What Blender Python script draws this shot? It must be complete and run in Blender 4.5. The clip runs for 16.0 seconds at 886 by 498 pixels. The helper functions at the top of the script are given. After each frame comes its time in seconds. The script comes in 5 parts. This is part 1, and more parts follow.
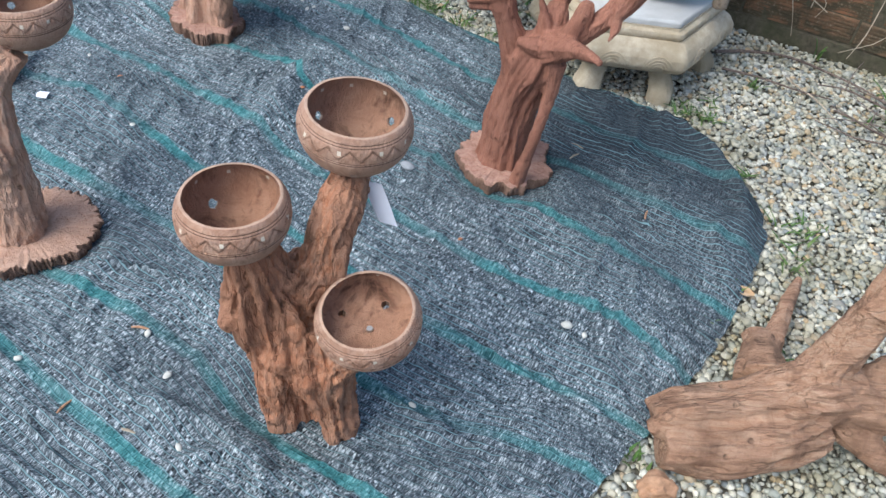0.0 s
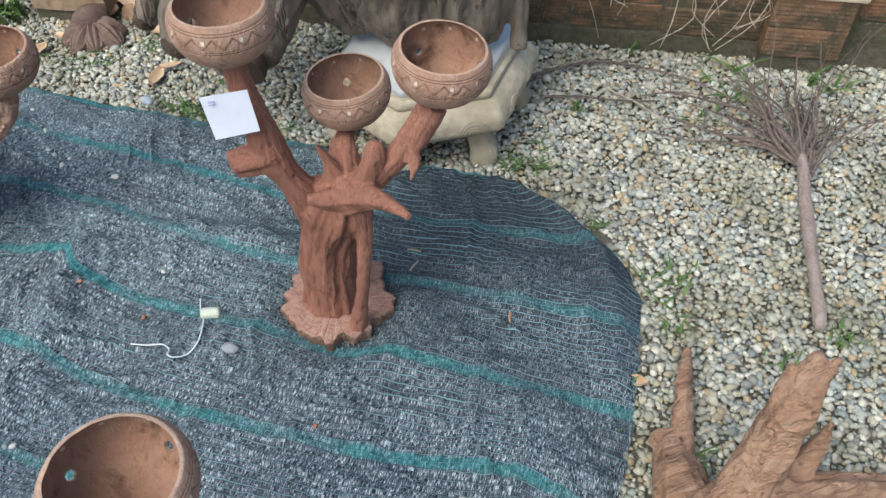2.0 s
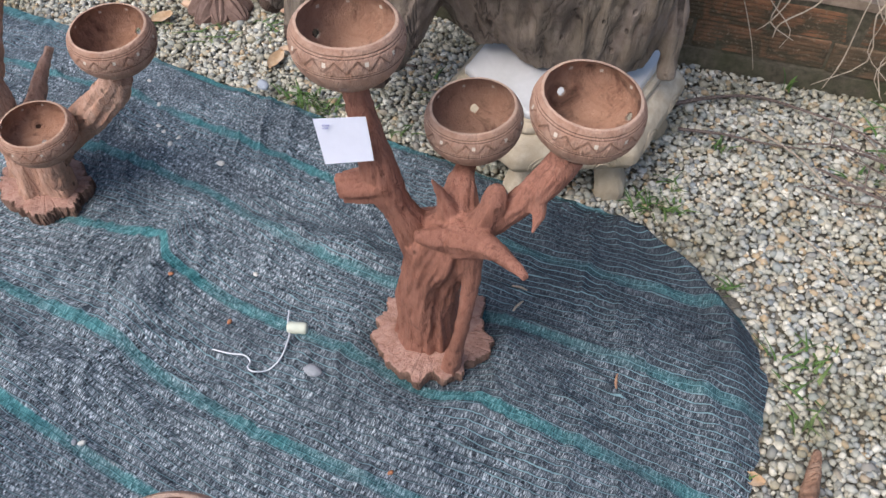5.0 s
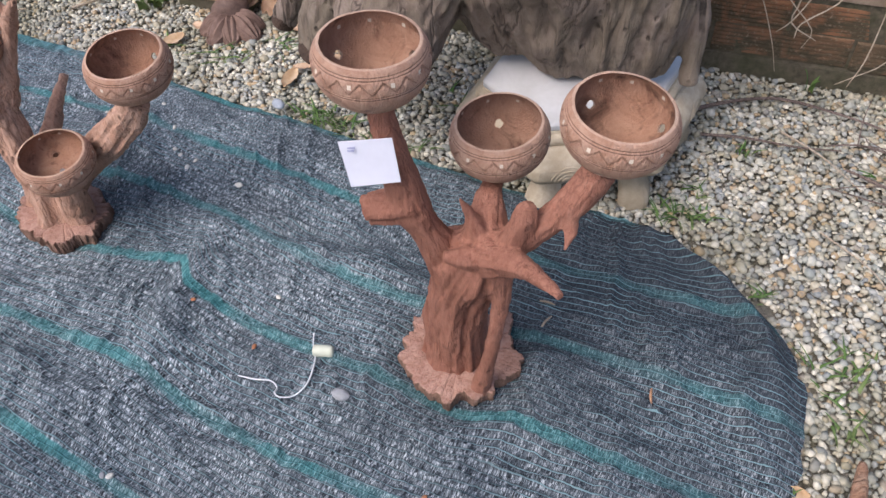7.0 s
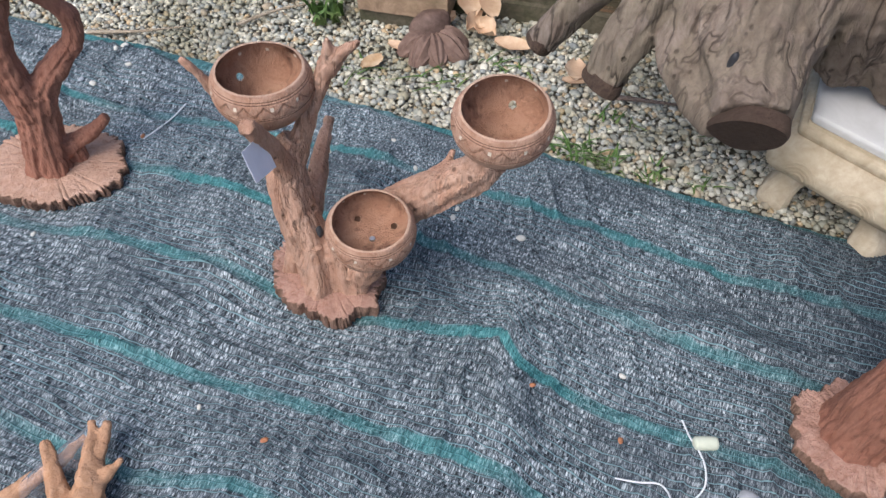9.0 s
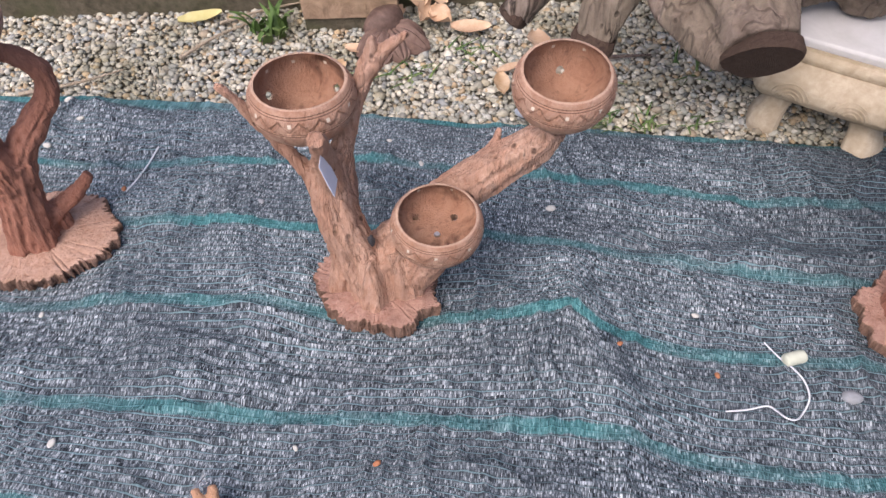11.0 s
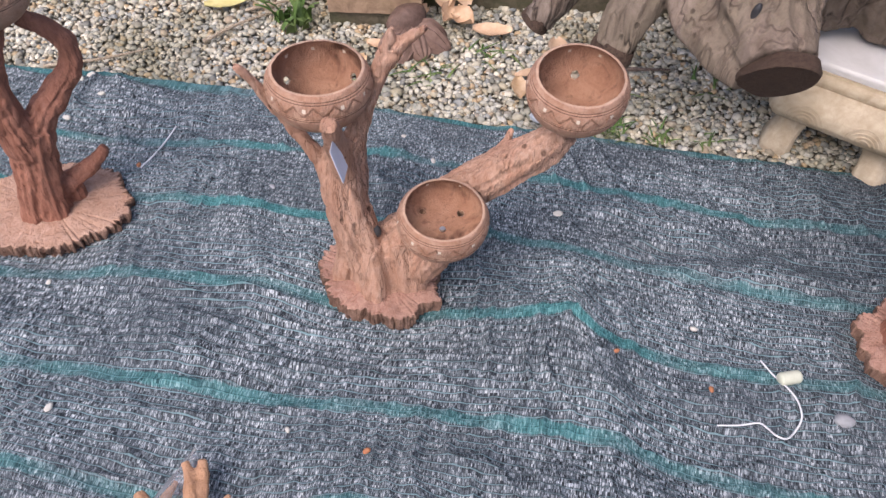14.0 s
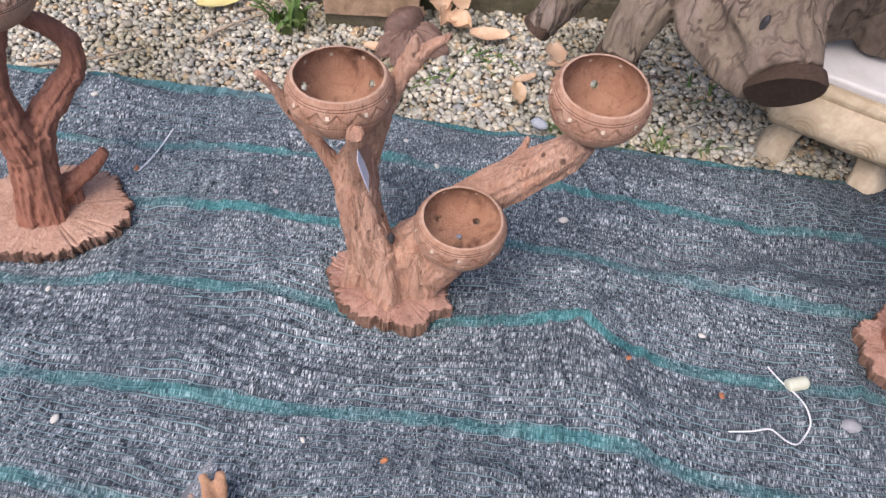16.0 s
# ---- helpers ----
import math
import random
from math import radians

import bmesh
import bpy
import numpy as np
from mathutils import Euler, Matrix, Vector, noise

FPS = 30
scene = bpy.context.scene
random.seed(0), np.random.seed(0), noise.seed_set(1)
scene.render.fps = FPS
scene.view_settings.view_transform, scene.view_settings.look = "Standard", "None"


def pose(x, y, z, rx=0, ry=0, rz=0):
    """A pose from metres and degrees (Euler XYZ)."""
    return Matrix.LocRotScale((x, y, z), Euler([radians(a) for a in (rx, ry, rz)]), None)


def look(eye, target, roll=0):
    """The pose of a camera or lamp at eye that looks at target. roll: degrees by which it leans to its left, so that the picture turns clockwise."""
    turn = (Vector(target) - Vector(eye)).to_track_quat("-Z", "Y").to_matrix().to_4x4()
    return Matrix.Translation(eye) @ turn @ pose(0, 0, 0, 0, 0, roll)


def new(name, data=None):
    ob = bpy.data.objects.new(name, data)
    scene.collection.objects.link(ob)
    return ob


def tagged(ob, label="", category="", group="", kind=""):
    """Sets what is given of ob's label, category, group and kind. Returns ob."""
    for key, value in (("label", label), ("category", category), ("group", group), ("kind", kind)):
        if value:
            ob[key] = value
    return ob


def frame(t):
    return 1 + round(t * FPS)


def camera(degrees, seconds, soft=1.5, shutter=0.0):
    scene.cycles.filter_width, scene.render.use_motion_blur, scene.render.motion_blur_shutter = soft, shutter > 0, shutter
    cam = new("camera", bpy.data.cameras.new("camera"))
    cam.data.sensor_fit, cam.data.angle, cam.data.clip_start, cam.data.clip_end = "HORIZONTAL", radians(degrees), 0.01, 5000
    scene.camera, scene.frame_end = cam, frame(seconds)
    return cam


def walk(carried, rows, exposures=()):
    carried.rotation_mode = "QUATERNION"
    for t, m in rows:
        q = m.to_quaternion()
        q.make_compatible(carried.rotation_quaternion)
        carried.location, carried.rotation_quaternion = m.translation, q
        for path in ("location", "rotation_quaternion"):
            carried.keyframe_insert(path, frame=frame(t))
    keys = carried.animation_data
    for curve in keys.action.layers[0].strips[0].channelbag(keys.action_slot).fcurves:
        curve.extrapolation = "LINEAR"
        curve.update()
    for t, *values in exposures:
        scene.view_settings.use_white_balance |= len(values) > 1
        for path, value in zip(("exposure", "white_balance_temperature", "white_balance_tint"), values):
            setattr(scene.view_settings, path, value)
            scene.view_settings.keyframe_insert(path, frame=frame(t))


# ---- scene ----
cam = camera(57.6, 16.0)
PATH = [
    (0.0, (-0.0000, -0.0000, 0.9244), (0.1011, 1.0527, -0.1394), 7.71),
    (0.5, (0.0028, -0.0023, 0.9256), (0.1090, 1.0546, -0.1336), 7.11),
    (1.0, (0.0007, 0.0152, 0.9045), (0.1115, 1.0360, -0.1890), 7.40),
    (1.5, (0.0943, 0.2570, 0.9504), (0.3845, 1.2279, -0.1555), 3.09),
    (2.0, (0.1126, 0.3312, 0.9998), (0.4200, 1.2921, -0.1103), -0.71),
    (2.5, (0.0508, 0.4055, 1.0161), (0.3810, 1.3613, -0.0918), -1.53),
    (3.0, (-0.0270, 0.4898, 1.0254), (0.3225, 1.4535, -0.0696), -3.83),
    (3.5, (-0.0229, 0.5159, 1.0057), (0.3536, 1.4679, -0.0906), -2.85),
    (4.0, (0.0414, 0.5120, 0.9869), (0.4113, 1.4472, -0.1260), 4.98),
    (4.5, (0.0924, 0.4852, 0.9812), (0.3009, 1.4494, -0.1487), 3.96),
    (5.0, (0.1215, 0.4688, 0.9806), (0.2549, 1.4371, -0.1572), -0.38),
    (5.2, (0.1239, 0.4671, 0.9807), (0.2347, 1.4392, -0.1563), -2.07),
    (7.3, (0.0936, 0.5017, 0.9717), (0.2108, 1.4881, -0.1523), -3.60),
    (7.5, (0.0730, 0.5060, 0.9674), (0.2011, 1.4943, -0.1537), -5.10),
    (8.0, (-0.0737, 0.5406, 0.9676), (0.1803, 1.4740, -0.1789), -0.81),
    (8.5, (-0.2550, 0.6456, 0.9596), (-0.0209, 1.5690, -0.1991), 3.00),
    (9.0, (-0.4115, 0.8011, 0.9333), (-0.1941, 1.7367, -0.2188), -0.00),
    (9.5, (-0.5612, 0.8753, 0.9343), (-0.2645, 1.7814, -0.2237), -4.25),
    (10.0, (-0.6624, 0.9068, 0.9475), (-0.1337, 1.6946, -0.2144), 2.94),
    (10.2, (-0.6755, 0.9028, 0.9401), (-0.1625, 1.7039, -0.2197), 0.69),
    (12.3, (-0.5452, 0.8628, 0.8850), (-0.1888, 1.7646, -0.2594), -0.27),
    (12.5, (-0.5550, 0.8636, 0.8877), (-0.2031, 1.7658, -0.2578), -0.57),
    (13.0, (-0.5872, 0.8666, 0.8939), (-0.2433, 1.7669, -0.2555), -1.04),
    (13.5, (-0.6175, 0.8660, 0.8978), (-0.2426, 1.7592, -0.2474), -0.06),
    (14.0, (-0.6339, 0.8615, 0.9032), (-0.2146, 1.7418, -0.2366), 1.14),
    (14.5, (-0.6502, 0.8553, 0.9048), (-0.2004, 1.7268, -0.2302), 2.15),
    (15.0, (-0.6822, 0.8506, 0.9057), (-0.2125, 1.7168, -0.2252), 2.71),
    (15.5, (-0.7010, 0.8496, 0.9018), (-0.2169, 1.7059, -0.2306), 3.41),
    (16.0, (-0.6918, 0.9019, 0.9056), (-0.2062, 1.7479, -0.2339), 4.64),
]
LENS_LIGHT = [(0, 0.95, 5820, 4), (1.0, 0.90, 5870, 4), (1.5, 0.85, 5950, 4), (2.0, 0.80, 6000, 2), (3.0, 0.78, 6250, 14), (3.5, 0.76, 6400, 20), (4.0, 0.76, 6400, 20), (4.5, 0.78, 6400, 20), (5.0, 0.78, 6150, 12), (7.5, 0.80, 6250, 18), (8.0, 0.80, 6250, 20), (8.5, 0.80, 6150, 12), (9.0, 0.80, 6150, 10), (9.5, 0.80, 6250, 12), (10.0, 0.83, 6400, 18), (12.5, 0.86, 6500, 20), (14.5, 0.86, 6500, 20), (16, 0.88, 6500, 20)]
walk(cam, [(t, look(eye, target, roll)) for t, eye, target, roll in PATH], LENS_LIGHT)

# ---- light ----
world = bpy.data.worlds.new("overcast_sky")
scene.world = world
world.use_nodes = True
wn, wl = world.node_tree.nodes, world.node_tree.links
sky = wn.new("ShaderNodeTexSky")
sky.sky_type, sky.sun_disc = "NISHITA", False
sky.sun_elevation, sky.sun_rotation = radians(55), radians(240)
sky.air_density, sky.dust_density, sky.ozone_density = 1.0, 4.0, 0.6
wl.new(sky.outputs[0], wn["Background"].inputs[0])
wn["Background"].inputs[1].default_value = 0.128
sun_data = bpy.data.lights.new("sun", "SUN")
sun_data.energy, sun_data.angle, sun_data.color = 1.35, radians(38), (1.0, 0.975, 0.94)
sun = new("sun", sun_data)
sun.matrix_world = look((-2.0, -0.5, 3.8), (0.2, 1.0, 0))


# ---- materials ----
class Mat:
    """A node material in the making: short calls for the usual nodes."""

    def __init__(self, name, rough=0.8, spec=0.3):
        self.m = bpy.data.materials.new(name)
        self.m.use_nodes = True
        self.t = self.m.node_tree
        self.b = self.t.nodes["Principled BSDF"]
        self.b.inputs["Roughness"].default_value = rough
        self.b.inputs["Specular IOR Level"].default_value = spec
        self.tc = self.t.nodes.new("ShaderNodeTexCoord")

    def put(self, socket, value):
        if isinstance(value, bpy.types.NodeSocket):
            self.t.links.new(value, socket)
        else:
            socket.default_value = value

    def coord(self, scale=(1, 1, 1), rot=(0, 0, 0), kind="Object"):
        n = self.t.nodes.new("ShaderNodeMapping")
        n.inputs["Scale"].default_value = scale
        n.inputs["Rotation"].default_value = [radians(a) for a in rot]
        self.t.links.new(self.tc.outputs[kind], n.inputs[0])
        return n.outputs[0]

    def noise(self, vec, scale=5.0, detail=4.0, rough=0.55, dist=0.0):
        n = self.t.nodes.new("ShaderNodeTexNoise")
        self.put(n.inputs["Vector"], vec)
        n.inputs["Scale"].default_value, n.inputs["Detail"].default_value = scale, detail
        n.inputs["Roughness"].default_value, n.inputs["Distortion"].default_value = rough, dist
        return n.outputs[0]

    def voronoi(self, vec, scale=5.0, out=0, feature="F1"):
        n = self.t.nodes.new("ShaderNodeTexVoronoi")
        n.feature = feature
        self.put(n.inputs["Vector"], vec)
        n.inputs["Scale"].default_value = scale
        return n.outputs[out]

    def ramp(self, fac, *stops):
        n = self.t.nodes.new("ShaderNodeValToRGB")
        e = n.color_ramp.elements
        while len(e) < len(stops):
            e.new(0.5)
        for el, (p, c) in zip(e, stops):
            el.position = p
            el.color = (*c, 1) if isinstance(c, tuple) else (c, c, c, 1)
        self.put(n.inputs[0], fac)
        return n.outputs[0]

    def mix(self, fac, a, b, mode="MIX"):
        n = self.t.nodes.new("ShaderNodeMix")
        n.data_type, n.blend_type = "RGBA", mode
        self.put(n.inputs[0], fac)
        self.put(n.inputs[6], (*a, 1) if isinstance(a, tuple) else a)
        self.put(n.inputs[7], (*b, 1) if isinstance(b, tuple) else b)
        return n.outputs[2]

    def math(self, op, a, b=0.0):
        n = self.t.nodes.new("ShaderNodeMath")
        n.operation = op
        self.put(n.inputs[0], a)
        self.put(n.inputs[1], b)
        return n.outputs[0]

    def random(self):
        return self.t.nodes.new("ShaderNodeObjectInfo").outputs["Random"]

    def island(self):
        return self.t.nodes.new("ShaderNodeNewGeometry").outputs["Random Per Island"]

    def bump(self, height, strength=0.4, distance=0.002):
        n = self.t.nodes.new("ShaderNodeBump")
        n.inputs["Strength"].default_value, n.inputs["Distance"].default_value = strength, distance
        self.put(n.inputs["Height"], height)
        self.t.links.new(n.outputs[0], self.b.inputs["Normal"])

    def done(self, colour):
        self.put(self.b.inputs["Base Color"], colour)
        return self.m


def wood_material(name, dark, mid, light, grain=(60, 60, 9), rough=0.8, patches=0.5, streak=0.6, relief=0.8, cracks=0.85, fibre=0.3, aged=None, aged_share=0.6, pits=0.0):
    """Grain along the local z, near-black fissures, pale dust, and a second, weathered tone in large ragged patches."""
    m = Mat(name, rough, 0.22)
    g = m.noise(m.coord(grain), 3.0, 7, 0.7, 0.8)
    fib = m.noise(m.coord(tuple(4.5 * s for s in grain)), 2.0, 4, 0.7, 0.3)
    f = m.noise(m.coord((1, 1, 1)), 160.0, 4, 0.7)
    p = m.noise(m.coord((1, 1, 0.6)), 15.0, 5, 0.62, 0.9)
    dust = m.noise(m.coord((1.0, 1.3, 0.8)), 9.0, 5, 0.65, 0.4)
    col = m.mix(m.ramp(g, (0.36, 0.0), (0.62, 1.0)), mid, light)
    if aged:
        old = m.noise(m.coord((1, 1, 0.8)), 11.0, 6, 0.68, 0.7)
        col = m.mix(m.ramp(old, (0.47, 0.0), (0.53, aged_share)), col, m.mix(m.ramp(g, (0.36, 0.0), (0.62, 1.0)), aged, tuple(1.45 * c for c in aged)))
    col = m.mix(m.ramp(p, (0.50, 0.0), (0.70, patches)), col, dark)
    col = m.mix(m.ramp(g, (0.30, streak), (0.42, 0.0)), col, dark)
    col = m.mix(m.ramp(fib, (0.32, fibre), (0.48, 0.0)), col, dark)
    col = m.mix(m.ramp(dust, (0.52, 0.0), (0.70, 0.45)), col, light)
    col = m.mix(m.ramp(f, (0.30, 0.3), (0.5, 0.0)), col, dark)
    wide = m.noise(m.coord(tuple(0.55 * s for s in grain)), 1.6, 4, 0.55, 0.25)
    rift = m.math("ABSOLUTE", m.math("SUBTRACT", wide, 0.5))
    where = m.ramp(dust, (0.40, 1.0), (0.58, 0.25))
    col = m.mix(m.math("MULTIPLY", m.ramp(rift, (0.004, cracks), (0.020, 0.0)), where), col, tuple(0.3 * c for c in dark))
    tone = m.noise(m.coord((1, 1, 0.5)), 5.0, 3, 0.5, 0.6)
    col = m.mix(m.ramp(tone, (0.40, 0.45), (0.60, 0.0)), col, m.mix(0.5, mid, dark))
    h = m.math("ADD", m.math("MULTIPLY", g, 1.2), m.math("ADD", m.math("MULTIPLY", f, 0.4), m.math("MULTIPLY", fib, 0.5 * fibre / 0.45)))
    h = m.math("ADD", h, m.math("MULTIPLY", m.ramp(rift, (0.0, 0.0), (0.035, 1.0)), 0.7 * cracks))
    if pits:
        spot = m.voronoi(m.coord((1, 1, 0.7)), 48.0)
        bored = m.ramp(m.noise(m.coord(), 21.0, 3), (0.46, 0.0), (0.56, 1.0))
        deep = m.math("MULTIPLY", m.ramp(spot, (0.10, 1.0), (0.20, 0.0)), bored)
        col = m.mix(m.math("MULTIPLY", deep, pits), col, tuple(0.25 * c for c in dark))
        h = m.math("SUBTRACT", h, m.math("MULTIPLY", deep, 0.8))
    m.bump(h, relief, 0.006)
    return m.done(col)


RED_WOOD = wood_material("red_root_wood", (0.11, 0.044, 0.028), (0.265, 0.112, 0.074), (0.37, 0.182, 0.128), patches=0.35, streak=0.25, relief=0.55, cracks=0.4, fibre=0.15, aged=(0.225, 0.105, 0.072), aged_share=0.45, pits=0.3)
TAN_WOOD = wood_material("tan_root_wood", (0.19, 0.090, 0.055), (0.49, 0.285, 0.195), (0.63, 0.425, 0.325), patches=0.38, streak=0.25, relief=0.9, cracks=0.45, fibre=0.18, aged=(0.43, 0.225, 0.148), aged_share=0.45, pits=0.7)
BROWN_WOOD = wood_material("brown_root_wood", (0.10, 0.042, 0.025), (0.50, 0.205, 0.105), (0.60, 0.33, 0.21), grain=(45, 45, 8), patches=0.5, streak=0.35, relief=1.0, cracks=0.5, fibre=0.25, aged=(0.280, 0.170, 0.118), aged_share=0.7, pits=0.3)
PALE_WOOD = wood_material("fresh_cut_wood", (0.26, 0.12, 0.06), (0.48, 0.265, 0.15), (0.58, 0.36, 0.23), grain=(40, 40, 40), patches=0.3, cracks=0.0)
GREY_WOOD = wood_material("weathered_grey_wood", (0.065, 0.046, 0.035), (0.165, 0.125, 0.098), (0.270, 0.218, 0.178), grain=(17, 17, 2.2), rough=0.85, patches=0.45, streak=0.35, relief=0.75, cracks=0.9, fibre=0.12, aged=(0.135, 0.112, 0.078), aged_share=0.6, pits=0.5)
END_WOOD = wood_material("dark_end_grain", (0.025, 0.016, 0.012), (0.062, 0.038, 0.028), (0.11, 0.075, 0.055), grain=(50, 50, 50), cracks=0.0)
STUMP_WOOD = wood_material("stump_wood", (0.085, 0.042, 0.026), (0.37, 0.205, 0.125), (0.52, 0.345, 0.235), grain=(5, 42, 42), patches=0.75, streak=0.40, relief=0.9, cracks=0.45, fibre=0.25, aged=(0.265, 0.140, 0.086), aged_share=0.5, pits=0.3)
# bark of the slab sides; the shade on them and in their furrows darkens its colour
SHADED_BARK = wood_material("shaded_furrowed_bark", (0.06, 0.032, 0.022), (0.25, 0.138, 0.096), (0.40, 0.255, 0.188), grain=(70, 70, 12), patches=0.4, streak=0.6, relief=1.0, cracks=0.3)
BARK_SLAB = wood_material("slab_wood", (0.15, 0.066, 0.045), (0.37, 0.205, 0.152), (0.50, 0.32, 0.250), grain=(30, 30, 30), patches=0.5, streak=0.5, cracks=0.0)
PALE_SLAB = wood_material("pale_slab_wood", (0.17, 0.085, 0.055), (0.44, 0.26, 0.18), (0.56, 0.38, 0.29), grain=(30, 30, 30), patches=0.4, streak=0.5, cracks=0.0)
TWIG = wood_material("grey_twig", (0.05, 0.036, 0.029), (0.155, 0.112, 0.092), (0.27, 0.21, 0.18), grain=(60, 60, 60), cracks=0.0)
BARK_PALE = wood_material("pale_peeled_branch", (0.14, 0.095, 0.075), (0.33, 0.245, 0.205), (0.46, 0.37, 0.325), grain=(60, 14, 60), patches=0.5, cracks=0.0)
STRAW = wood_material("dry_straw", (0.20, 0.145, 0.085), (0.38, 0.31, 0.225), (0.50, 0.43, 0.34), grain=(40, 40, 40), cracks=0.0)


def coconut_material(name, mid, light, dark, speckle=0.5, stain=0.15):
    m = Mat(name, 0.66, 0.28)
    p = m.noise(m.coord(), 2.2, 5, 0.65, 0.9)
    q = m.noise(m.coord((1, 1, 0.5)), 6.0, 4, 0.6, 0.5)
    f = m.noise(m.coord((1, 1, 0.4)), 26.0, 3, 0.7)
    s = m.voronoi(m.coord((1, 1, 0.5)), 15.0)
    t = m.random()
    col = m.mix(m.ramp(p, (0.36, 0.0), (0.64, 1.0)), mid, light)
    col = m.mix(m.ramp(q, (0.54, 0.0), (0.74, 0.8)), col, dark)
    col = m.mix(m.ramp(f, (0.45, 0.0), (0.65, 0.35)), col, light)
    col = m.mix(m.ramp(s, (0.05, speckle), (0.15, 0.0)), col, dark)
    col = m.mix(m.math("MULTIPLY", t, 0.30), col, m.mix(0.5, light, (0.42, 0.33, 0.27)))
    place = m.t.nodes.new("ShaderNodeVectorMath")
    place.operation = "ADD"
    m.put(place.inputs[0], m.coord())
    m.put(place.inputs[1], m.math("MULTIPLY", t, 37.0))
    blot = m.noise(place.outputs[0], 1.35, 4, 0.6, 0.7)
    col = m.mix(m.ramp(blot, (0.53, 0.0), (0.68, stain)), col, tuple(0.45 * c for c in dark))
    m.bump(m.math("ADD", f, m.math("MULTIPLY", q, 0.8)), 0.45, 0.03)
    return m.done(col)


SHELL = coconut_material("carved_coconut_shell", (0.315, 0.165, 0.105), (0.445, 0.285, 0.205), (0.185, 0.085, 0.052))
SHELL_RIM = coconut_material("sanded_shell_rim", (0.44, 0.275, 0.19), (0.52, 0.36, 0.265), (0.32, 0.17, 0.105))
SHELL_IN = coconut_material("scraped_shell_inside", (0.285, 0.142, 0.086), (0.375, 0.212, 0.138), (0.120, 0.048, 0.028), 0.25, 0.9)
CARVED = coconut_material("carved_groove", (0.115, 0.056, 0.036), (0.18, 0.098, 0.066), (0.07, 0.031, 0.021))
SHELL_CUT = coconut_material("shallow_shell_cut", (0.225, 0.115, 0.073), (0.33, 0.195, 0.138), (0.13, 0.058, 0.036))


def net_material():
    """Knitted tape net: rows of short upright tapes between thin thread lines, wide teal bands."""
    m = Mat("shade_net", 0.72, 0.25)
    uv = m.coord((1, 1, 1), kind="UV")
    sep = m.t.nodes.new("ShaderNodeSeparateXYZ")
    m.put(sep.inputs[0], uv)
    u, v = sep.outputs[0], sep.outputs[1]
    sway = m.math("MULTIPLY", m.math("SUBTRACT", m.noise(m.coord((14, 3, 1), kind="UV"), 1.0, 3), 0.5), 0.10)
    vs = m.math("MULTIPLY", m.math("ADD", v, sway), 14.0)
    across = m.math("FRACT", vs)
    row_id = m.math("FLOOR", m.math("MULTIPLY", vs, 2.0))

    def tapes(per_metre, shift):
        c = m.t.nodes.new("ShaderNodeCombineXYZ")
        m.put(c.inputs[0], m.math("MULTIPLY", u, per_metre))
        m.put(c.inputs[1], m.math("ADD", m.math("MULTIPLY", row_id, 7.31), shift))
        m.put(c.inputs[2], m.math("MULTIPLY", across, 0.55))
        return m.noise(c.outputs[0], 1.0, 2, 0.7)

    dash = m.math("ADD", m.math("MULTIPLY", tapes(640, 0.0), 0.72), m.math("MULTIPLY", tapes(240, 3.7), 0.28))
    fleck = m.noise(m.coord((80, 11, 1), kind="UV"), 1.0, 3, 0.7)
    weave = m.math("ADD", m.math("MULTIPLY", dash, 0.84), m.math("MULTIPLY", fleck, 0.16))
    broad = m.noise(m.coord((5, 0.9, 1), kind="UV"), 1.0, 4, 0.6)
    col = m.ramp(weave, (0.40, (0.003, 0.004, 0.006)), (0.46, (0.048, 0.061, 0.073)), (0.53, (0.180, 0.214, 0.235)), (0.62, (0.66, 0.71, 0.74)))
    # large dark patches: shading of soft wrinkles, painted into the colour
    col = m.mix(m.ramp(broad, (0.40, 0.45), (0.58, 0.0)), col, (0.045, 0.056, 0.070))
    gap = m.math("ABSOLUTE", m.math("SUBTRACT", across, 0.5))
    holes = m.math("MULTIPLY", m.ramp(gap, (0.26, 0.0), (0.42, 1.0)), m.ramp(tapes(420, 9.1), (0.44, 1.0), (0.57, 0.2)))
    col = m.mix(holes, col, (0.012, 0.015, 0.020))
    ply = m.math("ADD", v, m.math("MULTIPLY", m.math("SUBTRACT", m.noise(m.coord((6, 1, 1), kind="UV"), 1.0, 4), 0.5), 1.6))
    doubled = m.math("MULTIPLY", m.ramp(m.math("MULTIPLY", ply, 0.1), (0.38, 0.0), (0.50, 0.38), (0.61, 0.74), (0.70, 1.0)), m.ramp(m.math("ADD", u, 1.0), (0.26, 0.0), (0.54, 1.0)))
    col = m.mix(doubled, col, m.mix(0.78, col, (0.014, 0.019, 0.027)))
    line = m.ramp(gap, (0.405, 0.0), (0.445, 1.0))
    worn = m.ramp(m.noise(m.coord((4, 1.2, 1), kind="UV"), 1.0, 3), (0.40, 0.32), (0.58, 0.90))
    col = m.mix(m.math("MULTIPLY", line, worn), col, (0.185, 0.300, 0.325))
    ragged = m.math("MULTIPLY", m.math("SUBTRACT", m.noise(m.coord((150, 30, 1), kind="UV"), 1.0, 2), 0.5), 0.035)
    band = m.math("ABSOLUTE", m.math("SUBTRACT", m.math("FRACT", m.math("ADD", m.math("ADD", v, ragged), 0.5)), 0.5))
    stripe = m.ramp(band, (0.052, 1.0), (0.066, 0.0))
    teal = m.ramp(weave, (0.38, (0.016, 0.075, 0.082)), (0.52, (0.048, 0.185, 0.192)), (0.64, (0.16, 0.36, 0.37)))
